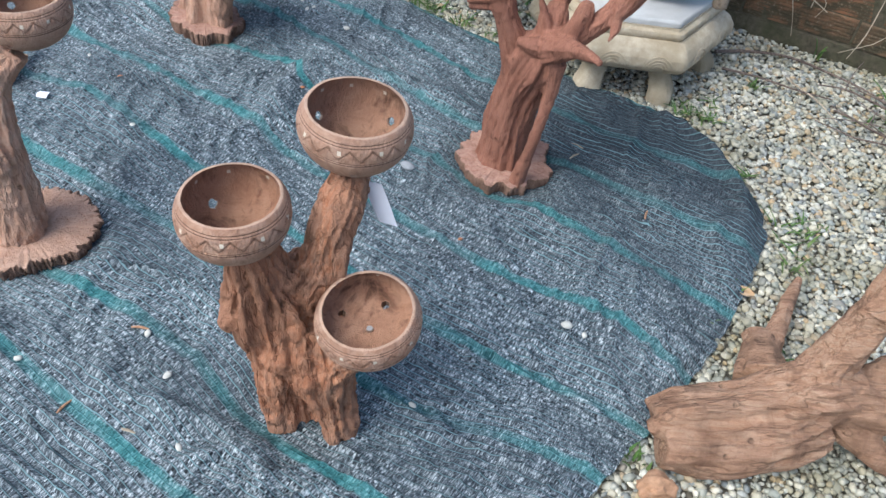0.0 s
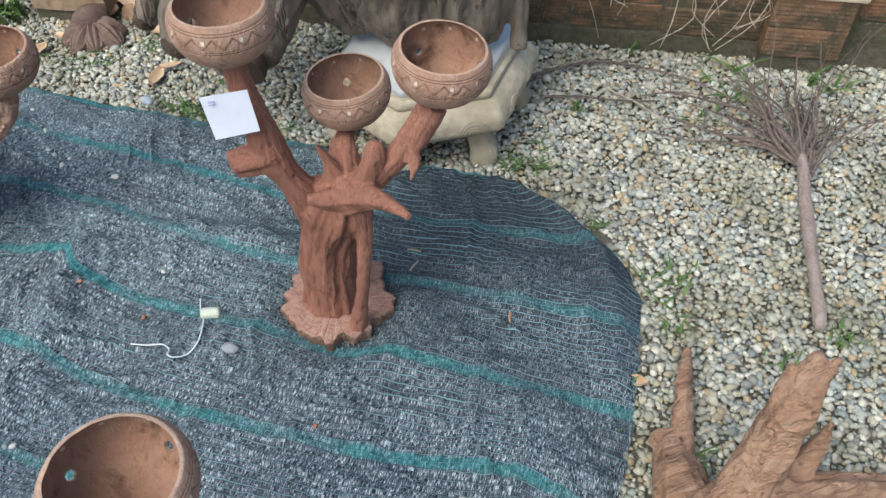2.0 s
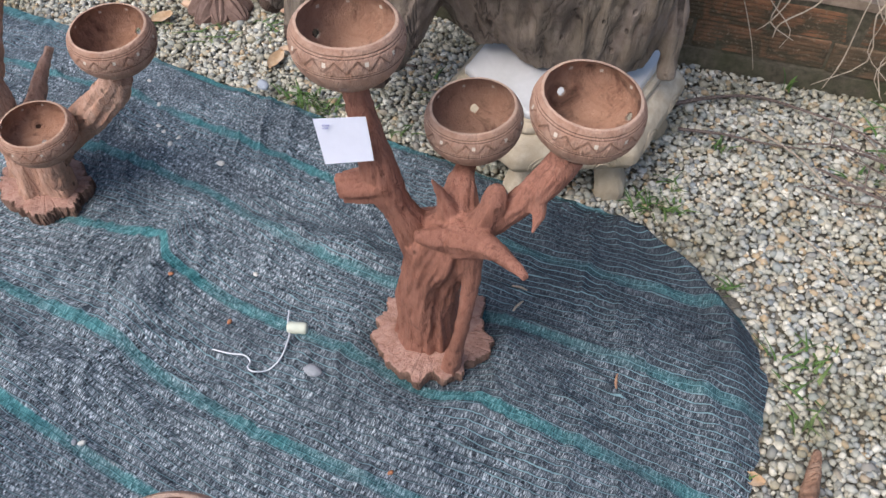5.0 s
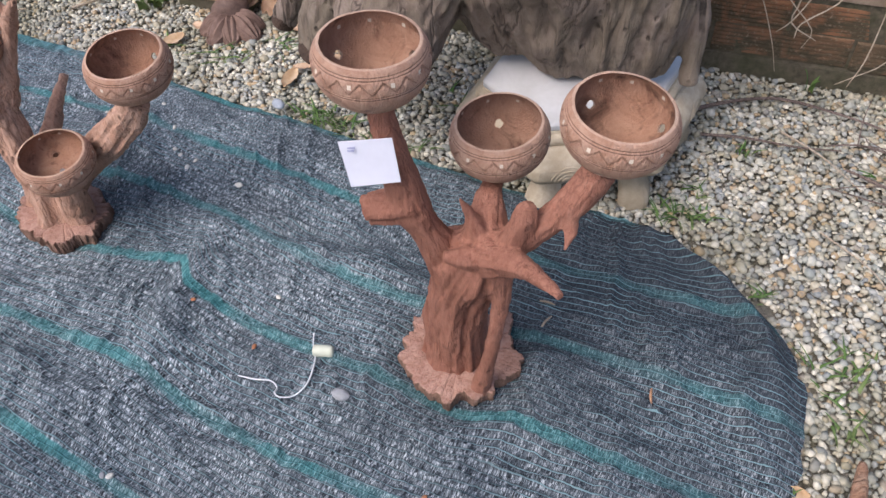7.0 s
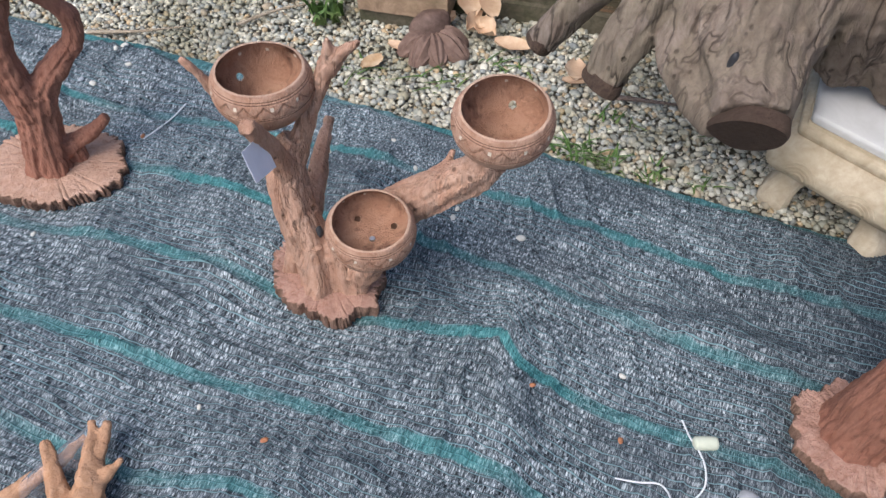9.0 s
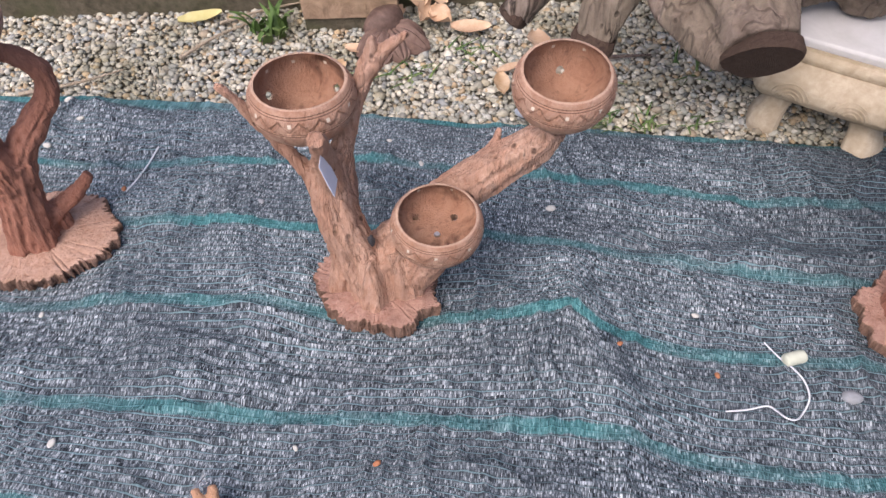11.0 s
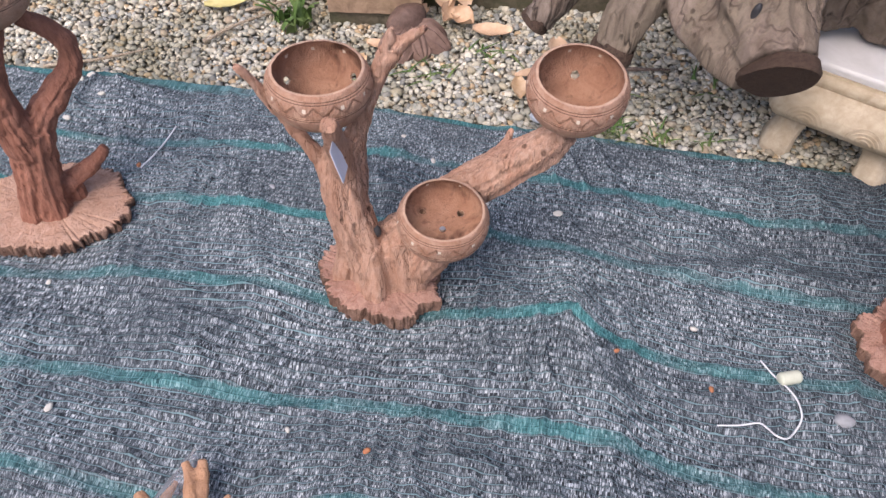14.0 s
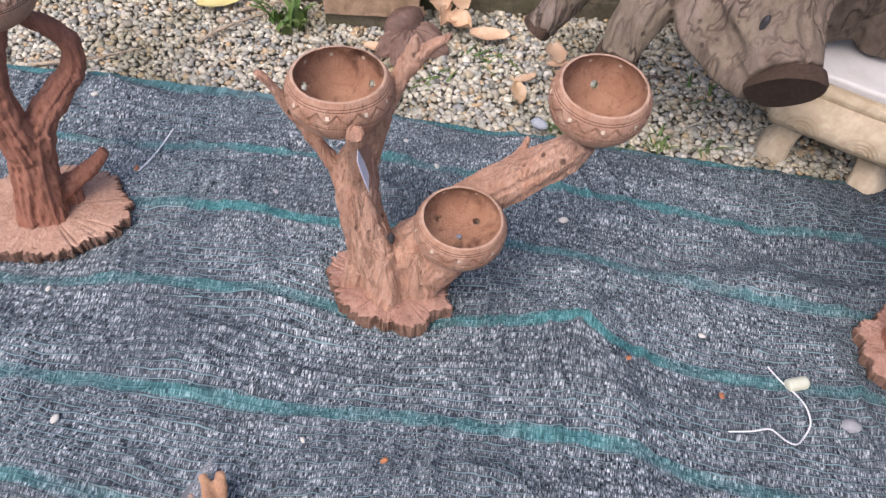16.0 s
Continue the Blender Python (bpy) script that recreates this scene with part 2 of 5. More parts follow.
    fade = m.ramp(m.noise(m.coord((4.5, 0.7, 1), kind="UV"), 1.0, 3), (0.36, 0.30), (0.60, 0.95))
    col = m.mix(m.math("MULTIPLY", stripe, m.math("MULTIPLY", fade, m.math("SUBTRACT", 1.0, m.math("MULTIPLY", doubled, 0.5)))), col, teal)
    m.bump(m.math("ADD", m.math("MULTIPLY", weave, 1.2), m.math("MULTIPLY", line, 0.25)), 0.9, 0.004)
    return m.done(col)


NET = net_material()


def pebble_material():
    m = Mat("river_pebbles", 0.7, 0.35)
    r = m.island()
    col = m.ramp(r, (0.0, (0.17, 0.175, 0.16)), (0.16, (0.46, 0.43, 0.335)), (0.32, (0.27, 0.29, 0.262)), (0.44, (0.66, 0.62, 0.51)),
                 (0.60, (0.35, 0.31, 0.215)), (0.70, (0.58, 0.565, 0.49)), (0.84, (0.19, 0.21, 0.215)), (0.95, (0.42, 0.31, 0.18)))
    n = m.noise(m.coord(), 190.0, 4, 0.65)
    dirt = m.noise(m.coord(), 6.0, 4, 0.6)
    col = m.mix(m.ramp(n, (0.35, 0.3), (0.6, 0.0)), col, (0.22, 0.21, 0.17))
    col = m.mix(m.ramp(dirt, (0.46, 0.0), (0.66, 0.60)), col, (0.165, 0.155, 0.090))
    m.bump(n, 0.3, 0.001)
    return m.done(col)


PEBBLE = pebble_material()


def plain(name, a, b, scale=30.0, rough=0.8, spec=0.3, bump=0.3, dist=0.002, c=None):
    m = Mat(name, rough, spec)
    n = m.noise(m.coord(), scale, 6, 0.65, 0.3)
    big = m.noise(m.coord(), scale * 0.15, 4, 0.6)
    col = m.ramp(n, (0.3, a), (0.7, b))
    if c:
        col = m.mix(m.ramp(big, (0.45, 0.0), (0.68, 0.8)), col, c)
    m.bump(n, bump, dist)
    return m.done(col)


PEG = plain("pale_peg", (0.48, 0.40, 0.31), (0.64, 0.56, 0.46), 3, 0.7)
SOIL = plain("gritty_soil", (0.07, 0.062, 0.048), (0.24, 0.22, 0.18), 160, 0.95, 0.1, 0.9, 0.006, (0.11, 0.10, 0.065))
CONCRETE = plain("cast_concrete", (0.33, 0.270, 0.190), (0.50, 0.430, 0.325), 55, 0.92, 0.12, 0.7, 0.003, (0.28, 0.225, 0.145))
MARBLE = plain("pale_bench_top", (0.37, 0.365, 0.355), (0.50, 0.50, 0.50), 12, 0.42, 0.4, 0.1, 0.001, (0.40, 0.385, 0.365))
PAPER = plain("white_paper", (0.64, 0.65, 0.73), (0.72, 0.73, 0.81), 20, 0.75, 0.2, 0.1)
STONE_WHITE = plain("white_pebble", (0.42, 0.41, 0.36), (0.60, 0.585, 0.54), 90, 0.6)
STONE_GREY = plain("grey_pebble", (0.20, 0.21, 0.22), (0.32, 0.33, 0.35), 90, 0.65)
STONE_BLUE = plain("slate_chip", (0.24, 0.27, 0.31), (0.38, 0.41, 0.45), 60, 0.6)
CAP = plain("pale_green_capsule", (0.42, 0.44, 0.35), (0.54, 0.56, 0.46), 60, 0.4)
RUST = plain("rust_seed", (0.28, 0.11, 0.05), (0.42, 0.19, 0.10), 120, 0.7)
STRING = plain("white_string", (0.52, 0.54, 0.56), (0.66, 0.68, 0.70), 300, 0.7)
LEAF_DRY = plain("dry_leaf", (0.33, 0.20, 0.10), (0.50, 0.36, 0.22), 60, 0.75, 0.3, 0.5, 0.002, (0.54, 0.43, 0.32))
SHAVING = plain("wood_shaving", (0.44, 0.29, 0.18), (0.60, 0.45, 0.32), 50, 0.85, 0.2, 0.4, 0.003, (0.36, 0.20, 0.11))
POD = plain("brown_seed_pod", (0.075, 0.045, 0.035), (0.16, 0.105, 0.085), 70, 0.7, 0.3, 0.6, 0.003)
PETAL = plain("ridged_pod_petal", (0.105, 0.062, 0.047), (0.21, 0.138, 0.110), 60, 0.75, 0.3, 0.6, 0.003)
GRASS = plain("weed_green", (0.040, 0.088, 0.020), (0.095, 0.165, 0.040), 30, 0.65, 0.3, 0.1, 0.001, (0.17, 0.19, 0.075))
STEEL = Mat("zinc_screw", 0.35)
STEEL.b.inputs["Metallic"].default_value = 1.0
STEEL = STEEL.done((0.62, 0.61, 0.58, 1))
PIPE = plain("grey_handle", (0.18, 0.16, 0.155), (0.27, 0.245, 0.235), 40, 0.6)
INK = plain("faint_ink", (0.35, 0.36, 0.55), (0.45, 0.46, 0.62), 30, 0.8)
FILM = Mat("clear_plastic_film", 0.15, 0.5)
FILM.b.inputs["Transmission Weight"].default_value = 0.9
FILM.b.inputs["IOR"].default_value = 1.12
FILM = FILM.done((0.9, 0.88, 0.9, 1))
# near-black colour that stands for the shade inside the knotholes
HOLLOW_SHADE = plain("hollow_shade", (0.02, 0.02, 0.022), (0.045, 0.045, 0.05), 40, 0.5)


def brick_material():
    m = Mat("old_clay_brick", 0.9, 0.15)
    r = m.random()
    base = m.ramp(r, (0.0, (0.15, 0.10, 0.062)), (0.4, (0.21, 0.118, 0.070)), (0.75, (0.125, 0.098, 0.065)), (1.0, (0.27, 0.125, 0.065)))
    moss = m.noise(m.coord((1, 1, 1.6), kind="Object"), 14.0, 5, 0.65, 0.6)
    fine = m.noise(m.coord(), 120.0, 5, 0.7)
    col = m.mix(m.ramp(moss, (0.40, 0.0), (0.58, 0.9)), base, (0.060, 0.053, 0.034))
    col = m.mix(m.ramp(fine, (0.55, 0.0), (0.75, 0.5)), col, (0.42, 0.36, 0.27))
    m.bump(m.math("ADD", fine, moss), 0.6, 0.003)
    return m.done(col)


BRICK = brick_material()
MORTAR = plain("mossy_mortar", (0.055, 0.048, 0.033), (0.135, 0.118, 0.085), 70, 0.95, 0.1, 0.7, 0.004, (0.055, 0.06, 0.03))


# ---- building helpers ----
def mesh_of(bm, name, materials, smooth=True):
    me = bpy.data.meshes.new(name)
    bm.to_mesh(me)
    bm.free()
    for m in materials if isinstance(materials, (list, tuple)) else [materials]:
        me.materials.append(m)
    if smooth:
        me.polygons.foreach_set("use_smooth", [True] * len(me.polygons))
        me.set_sharp_from_angle(angle=radians(55))
    return me


def part(name, bm, material, parent=None, label="", smooth=True):
    ob = new(name, mesh_of(bm, name, material, smooth))
    ob.parent = parent
    return tagged(ob, label)


def thing(name, at=(0, 0, 0), label="", category="", group="", kind=""):
    ob = new(name)
    ob.empty_display_size = 0.02
    ob.location = at
    return tagged(ob, label, category, group, kind)


def rough(p, scale, seed=0.0):
    return noise.noise(Vector((p[0] * scale + seed * 7.3, p[1] * scale - seed * 3.1, p[2] * scale + seed * 1.7)))


def spline(points, steps):
    """Catmull-Rom through points of any dimension."""
    pts = [np.array(p, float) for p in points]
    pts = [2 * pts[0] - pts[1]] + pts + [2 * pts[-1] - pts[-2]]
    out = []
    for i in range(1, len(pts) - 2):
        a, b, c, d = pts[i - 1:i + 3]
        for k in range(steps):
            t = k / steps
            out.append(0.5 * (2 * b + (c - a) * t + (2 * a - 5 * b + 4 * c - d) * t * t + (3 * b - a - 3 * c + d) * t ** 3))
    return out + [pts[-2]]


def tube(bm, nodes, seg=22, steps=7, groove=0.10, seed=0, flat=1.0, mat=0, cap_mat=None, wave=3.0):
    """A limb through nodes (x, y, z, radius) with furrows that run along it."""
    line = spline(nodes, steps)
    side = Vector((0.31, -0.87, 0.2))
    rings, run = [], 0.0
    for i, q in enumerate(line):
        c, r = Vector(q[:3]), max(q[3], 0.0006)
        fore = Vector(line[min(i + 1, len(line) - 1)][:3]) - Vector(line[max(i - 1, 0)][:3])
        fore.normalize()
        side = (side - fore * side.dot(fore)).normalized()
        up = fore.cross(side)
        run += (c - Vector(line[max(i - 1, 0)][:3])).length
        ring = []
        for k in range(seg):
            a = 2 * math.pi * k / seg
            f = noise.noise(Vector((math.cos(a) * wave + seed * 5.1, math.sin(a) * wave, run * 5 + seed)))
            g = noise.noise(Vector((math.cos(a) * 1.3 + seed * 2.7, math.sin(a) * 1.3, run * 11 + seed * 3)))
            fine = noise.noise(Vector((math.cos(a) * wave * 2.7 + seed * 1.9, math.sin(a) * wave * 2.7, run * 9 - seed))) if seg > 24 else 0.0
            rr = r * (1 + groove * (-abs(f) * 2.4 + 0.5) + groove * 1.2 * g - groove * 0.9 * max(0.0, 0.22 - abs(fine)) / 0.22)
            ring.append(bm.verts.new(c + side * math.cos(a) * rr + up * math.sin(a) * rr * flat))
        rings.append(ring)
    for a, b in zip(rings, rings[1:]):
        for k in range(seg):
            f = bm.faces.new((a[k], a[(k + 1) % seg], b[(k + 1) % seg], b[k]))
            f.material_index = mat
    for ring, flip in ((rings[0], True), (rings[-1], False)):
        f = bm.faces.new(ring[::-1] if flip else ring)
        f.material_index = mat if cap_mat is None else cap_mat
    return bm


def fuse(ob, voxel, smooth=2, ripple=0.0, size=0.03, furrow=0.45):
    """Melts the limbs of a root into one body of wood."""
    r = ob.modifiers.new("fuse", "REMESH")
    r.mode, r.voxel_size, r.use_smooth_shade = "VOXEL", voxel, True
    s = ob.modifiers.new("soften", "SMOOTH")
    s.factor, s.iterations = 0.5, smooth
    if ripple:
        t = bpy.data.textures.new("ripple", "CLOUDS")
        t.noise_scale, t.noise_depth = size, 3
        d = ob.modifiers.new("ripple", "DISPLACE")
        d.texture, d.strength, d.mid_level = t, ripple, 0.5
        t = bpy.data.textures.new("furrow", "MUSGRAVE")
        t.musgrave_type, t.noise_scale, t.octaves, t.lacunarity = "RIDGED_MULTIFRACTAL", size * 1.3, 3, 2.2
        d = ob.modifiers.new("furrow", "DISPLACE")
        d.texture, d.strength, d.mid_level = t, -furrow * ripple, 0.6
    return ob


def slab(bm, centre, rx, ry, turn, h, seed, lobes=0.22, tooth=0.10, seg=240):
    """A sawn slice of root: uneven outline, furrowed bark side, slightly cupped top."""
    c, ct, st = Vector(centre), math.cos(radians(turn)), math.sin(radians(turn))
    rows = [(0.0, 0.0), (0.35, 0.0), (0.62, 0.0), (0.82, 0.0), (0.92, 0.0), (0.975, 0.0), (0.99, -0.03), (1.0, -0.12), (1.0, -0.4), (0.985, -0.7), (0.97, -0.92), (0.94, -1.0), (0.5, -1.0)]
    rings = []
    for f, d in rows:
        ring = []
        for k in range(seg):
            a = 2 * math.pi * k / seg
            lob = noise.noise(Vector((math.cos(a) * 1.6 + seed, math.sin(a) * 1.6, seed * 2.0))) + 0.6 * noise.noise(Vector((math.cos(a) * 4 + seed, math.sin(a) * 4, 3.0)))
            tee = 0.45 - min(0.45, 1.6 * abs(noise.noise(Vector((math.cos(a) * 15, math.sin(a) * 15, seed + d * 0.5)))))
            rr = f * (1 + lobes * lob * f - (tooth * 2.4 * tee if f > 0.95 else tooth * 1.3 * tee if f > 0.9 else 0))
            x, y = rr * rx * math.cos(a), rr * ry * math.sin(a)
            crack = abs(noise.noise(Vector((math.cos(a) * 6 + seed, math.sin(a) * 6, 9.0))))
            z = h * (1 + d) + (0.0022 * noise.noise(Vector((x * 60, y * 60, seed))) - (0.0030 * max(0, 0.05 - crack) / 0.05 * f * f if d > -0.1 else 0) if d > -0.5 else 0)
            ring.append(bm.verts.new(c + Vector((x * ct - y * st, x * st + y * ct, z))))
        rings.append(ring)
    for i, (a, b) in enumerate(zip(rings, rings[1:])):
        for k in range(seg):
            bm.faces.new((a[k], b[k], b[(k + 1) % seg], a[(k + 1) % seg])).material_index = 1 if i >= 6 else 0
    bm.faces.new(rings[-1][::-1])
    bmesh.ops.remove_doubles(bm, verts=rings[0], dist=0.0004)
    bmesh.ops.recalc_face_normals(bm, faces=bm.faces)
    return bm


BOWL_SEG = 288


def bowl_mesh(seed, drains, floor=0.955, squash=1.0):
    """A carved half coconut of unit radius with its rim at z = 0, drilled and pierced right through."""
    out, prof = [], []
    heights = [0.0, -0.02, -0.04] + [-0.05 - 0.0115 * k for k in range(44)] + [-0.58 - 0.02 * k for k in range(30)] + [-1.176, -1.19, -1.202, -1.212, -1.22]
    for z in heights:
        e = (z + 0.36) / (0.36 / math.sqrt(1 - 0.865 ** 2)) if z > -0.36 else (z + 0.36) / 0.86
        prof.append((math.sqrt(max(0.0, 1 - e * e)), z))
    bm = bmesh.new()
    outer, inner = [], []
    rng = random.Random(seed)
    for i, (r, z) in enumerate(prof):
        ro, ri = [], []
        for k in range(BOWL_SEG):
            a = 2 * math.pi * k / BOWL_SEG
            egg = 1 + 0.012 * math.cos(2 * a + seed) + 0.008 * noise.noise(Vector((math.cos(a) * 2, math.sin(a) * 2, z * 2 + seed)))
            cut = 0.0
            if 0 < i:
                for zl in (-0.10, -0.145, -0.445, -0.485):
                    cut = max(cut, 0.020 * max(0, 1 - abs(z - zl) / 0.015))
                tri = abs((k / BOWL_SEG * 16) % 1 - 0.5) * 2
                zz = -0.20 - 0.20 * tri
                cut = max(cut, 0.030 * max(0, 1 - abs(z - zz) / 0.026) if -0.42 < z < -0.18 else 0, 0.018 * max(0, 1 - abs(z - zz + 0.05) / 0.020) if -0.42 < z < -0.18 and tri > 0.3 else 0)
            rr = (r - cut) * egg
            th = 0.055 if i else 0.05
            ro.append(bm.verts.new((rr * math.cos(a), rr * math.sin(a) * squash, z + 0.006 * noise.noise(Vector((math.cos(a) * 3, math.sin(a) * 3, seed))))))
            wob = 1 + 0.01 * noise.noise(Vector((math.cos(a) * 5, math.sin(a) * 5, z * 5 + seed)))
            rin = max(r * egg * wob - th, 0.0)
            ri.append(bm.verts.new((rin * math.cos(a), rin * math.sin(a) * squash, z * np.interp(-z, (0.0, 0.2, 1.22), (1.0, 0.985, floor)))))
        outer.append(ro)
        inner.append(ri)
    holes, pegs = set(), set()
    for h in range(9):
        k0 = int((h + 0.3 * rng.random()) * BOWL_SEG / 9)
        for hi in range(12, 24):
            for dk in range(-4, 5):
                if math.hypot((prof[hi][1] + 0.245), dk * 0.0218) < 0.042:
                    pegs.add((hi, (k0 + dk) % BOWL_SEG))
    for ang, z0, size in drains:
        r0 = math.sqrt(max(0.0, 1 - ((z0 + 0.36) / 0.86) ** 2))
        p0 = Vector((r0 * math.cos(ang), r0 * math.sin(ang), z0))
        for i in range(40, len(prof) - 1):
            for k in range(BOWL_SEG):
                a = 2 * math.pi * (k + 0.5) / BOWL_SEG
                r, z = (prof[i][0] + prof[i + 1][0]) / 2, (prof[i][1] + prof[i + 1][1]) / 2
                if (Vector((r * math.cos(a), r * math.sin(a), z)) - p0).length < size:
                    holes.add((i, k))
    n = len(prof)
    for i in range(n - 1):
        for k in range(BOWL_SEG):
            j = (k + 1) % BOWL_SEG
            if (i, k) in holes:
                for (di, dk, q) in ((-1, 0, (i, k, i, j)), (1, 0, (i + 1, j, i + 1, k)), (0, -1, (i + 1, k, i, k)), (0, 1, (i, j, i + 1, j))):
                    if (i + di, (k + dk) % BOWL_SEG) not in holes:
                        a, b, c, d = q
                        f = bm.faces.new((outer[a][b], inner[a][b], inner[c][d], outer[c][d]))
                        f.material_index = 2
                continue
            z = (prof[i][1] + prof[i + 1][1]) / 2
            tri = abs(((k + 0.5) / BOWL_SEG * 16) % 1 - 0.5) * 2
            carved = any(abs(z - zl) < 0.008 for zl in (-0.10, -0.145, -0.445, -0.485))
            zigzag = -0.42 < z < -0.18 and abs(z + 0.20 + 0.20 * tri) < 0.019
            f = bm.faces.new((outer[i][k], outer[i + 1][k], outer[i + 1][j], outer[i][j]))
            f.material_index = 4 if (i, k) in pegs else 3 if carved else 5 if zigzag else 0
            f = bm.faces.new((inner[i][k], inner[i][j], inner[i + 1][j], inner[i + 1][k]))
            f.material_index = 4 if (i, k) in pegs else 1
    for k in range(BOWL_SEG):
        j = (k + 1) % BOWL_SEG
        f = bm.faces.new((outer[0][k], outer[0][j], inner[0][j], inner[0][k]))
        f.material_index = 2
    bmesh.ops.remove_doubles(bm, verts=outer[-1] + inner[-1], dist=0.02)
    return mesh_of(bm, "bowl", [SHELL, SHELL_IN, SHELL_RIM, CARVED, PEG, SHELL_CUT])


BOWLS = [bowl_mesh(1, [(2.3, -0.72, 0.085), (0.6, -0.72, 0.085), (4.6, -0.80, 0.07)]), bowl_mesh(4, [(1.9, -0.80, 0.090), (4.4, -0.85, 0.075)]),
         bowl_mesh(7, [(0.4, -1.00, 0.095), (1.9, -0.98, 0.085), (3.4, -1.00, 0.095), (5.0, -0.98, 0.08)], 0.64)]


def screw_mesh():
    bm = bmesh.new()
    bmesh.ops.create_cone(bm, cap_ends=True, segments=18, radius1=0.0042, radius2=0.0034, depth=0.0022)
    bmesh.ops.create_cone(bm, cap_ends=True, segments=6, radius1=0.0020, radius2=0.0020, depth=0.0030)
    return mesh_of(bm, "screw", STEEL, False)


SCREW = screw_mesh()


def bowl(parent, rim, r, kind=0, spin=0.0, lean=(0.0, 0.0)):
    """A coconut bowl under its stand. lean: degrees about x and y."""
    ob = new("bowl", BOWLS[kind])
    ob.parent = parent
    ob.matrix_local = Matrix.Translation(Vector(rim) - parent.location) @ pose(0, 0, 0, lean[0], lean[1], spin) @ Matrix.Scale(r, 4)
    tagged(ob, "carved brown coconut shell bowl with zigzag band")
    sc = new("screw", SCREW)
    sc.parent = ob
    sc.matrix_local = Matrix.Translation((0.02, 0.02, -1.145 if kind < 2 else -0.74)) @ Matrix.Scale(1 / r, 4)
    return ob


def shifted(bm, ob):
    bmesh.ops.translate(bm, vec=-ob.location, verts=bm.verts)
    return bm


def sheet(bm, corners, nx=8, ny=8, bend=0.0, thick=0.0006):
    """A bowed rectangle of paper with a little thickness."""
    a, b, c, d = (Vector(p) for p in corners)
    nrm = (b - a).cross(d - a).normalized()
    layers = []
    for off in (0, thick):
        g = []
        for i in range(nx + 1):
            u = i / nx
            g.append([bm.verts.new((a.lerp(b, u)).lerp(d.lerp(c, u), j / ny) + nrm * (off + bend * math.sin(math.pi * j / ny) * (0.6 + 0.4 * u))) for j in range(ny + 1)])
        layers.append(g)
    lo, hi = layers
    for i in range(nx):
        for j in range(ny):
            bm.faces.new((lo[i][j], lo[i][j + 1], lo[i + 1][j + 1], lo[i + 1][j]))
            bm.faces.new((hi[i][j], hi[i + 1][j], hi[i + 1][j + 1], hi[i][j + 1]))
    rim = [(i, 0) for i in range(nx)] + [(nx, j) for j in range(ny)] + [(i, ny) for i in range(nx, 0, -1)] + [(0, j) for j in range(ny, 0, -1)]
    for p, q in zip(rim, rim[1:] + rim[:1]):
        bm.faces.new((lo[p[0]][p[1]], lo[q[0]][q[1]], hi[q[0]][q[1]], hi[p[0]][p[1]]))
    return bm


def stone(bm, at, size, seed, squash=(1, 0.8, 0.55), turn=0.0, sub=2):
    made = bmesh.ops.create_icosphere(bm, subdivisions=sub, radius=1.0)["verts"]
    m = Matrix.Translation(at) @ Matrix.Rotation(turn, 4, "Z")
    for v in made:
        k = 1 + 0.22 * noise.noise(v.co * 1.1 + Vector((seed * 3.7, seed, 0)))
        v.co = m @ Vector((v.co.x * squash[0] * k * size, v.co.y * squash[1] * k * size, v.co.z * squash[2] * k * size))
    return bm


# ---- directions of the place: along the wall and the net's stripes, and away from the camera ----
WU, WN = Vector((0.889, -0.459, 0)), Vector((0.459, 0.889, 0))
NU, NN = Vector((0.821, -0.571, 0)), Vector((0.571, 0.821, 0))
WALL = 1.89


def on_wall(u, s, z=0.0):
    return WU * u + WN * s + Vector((0, 0, z))


# ---- ground ----
FEET = ((-0.10, 0.60, 0.075), (0.196, 1.130, 0.10), (-0.412, 1.526, 0.10), (-0.81, 1.86, 0.13), (-0.548, 0.88, 0.12))


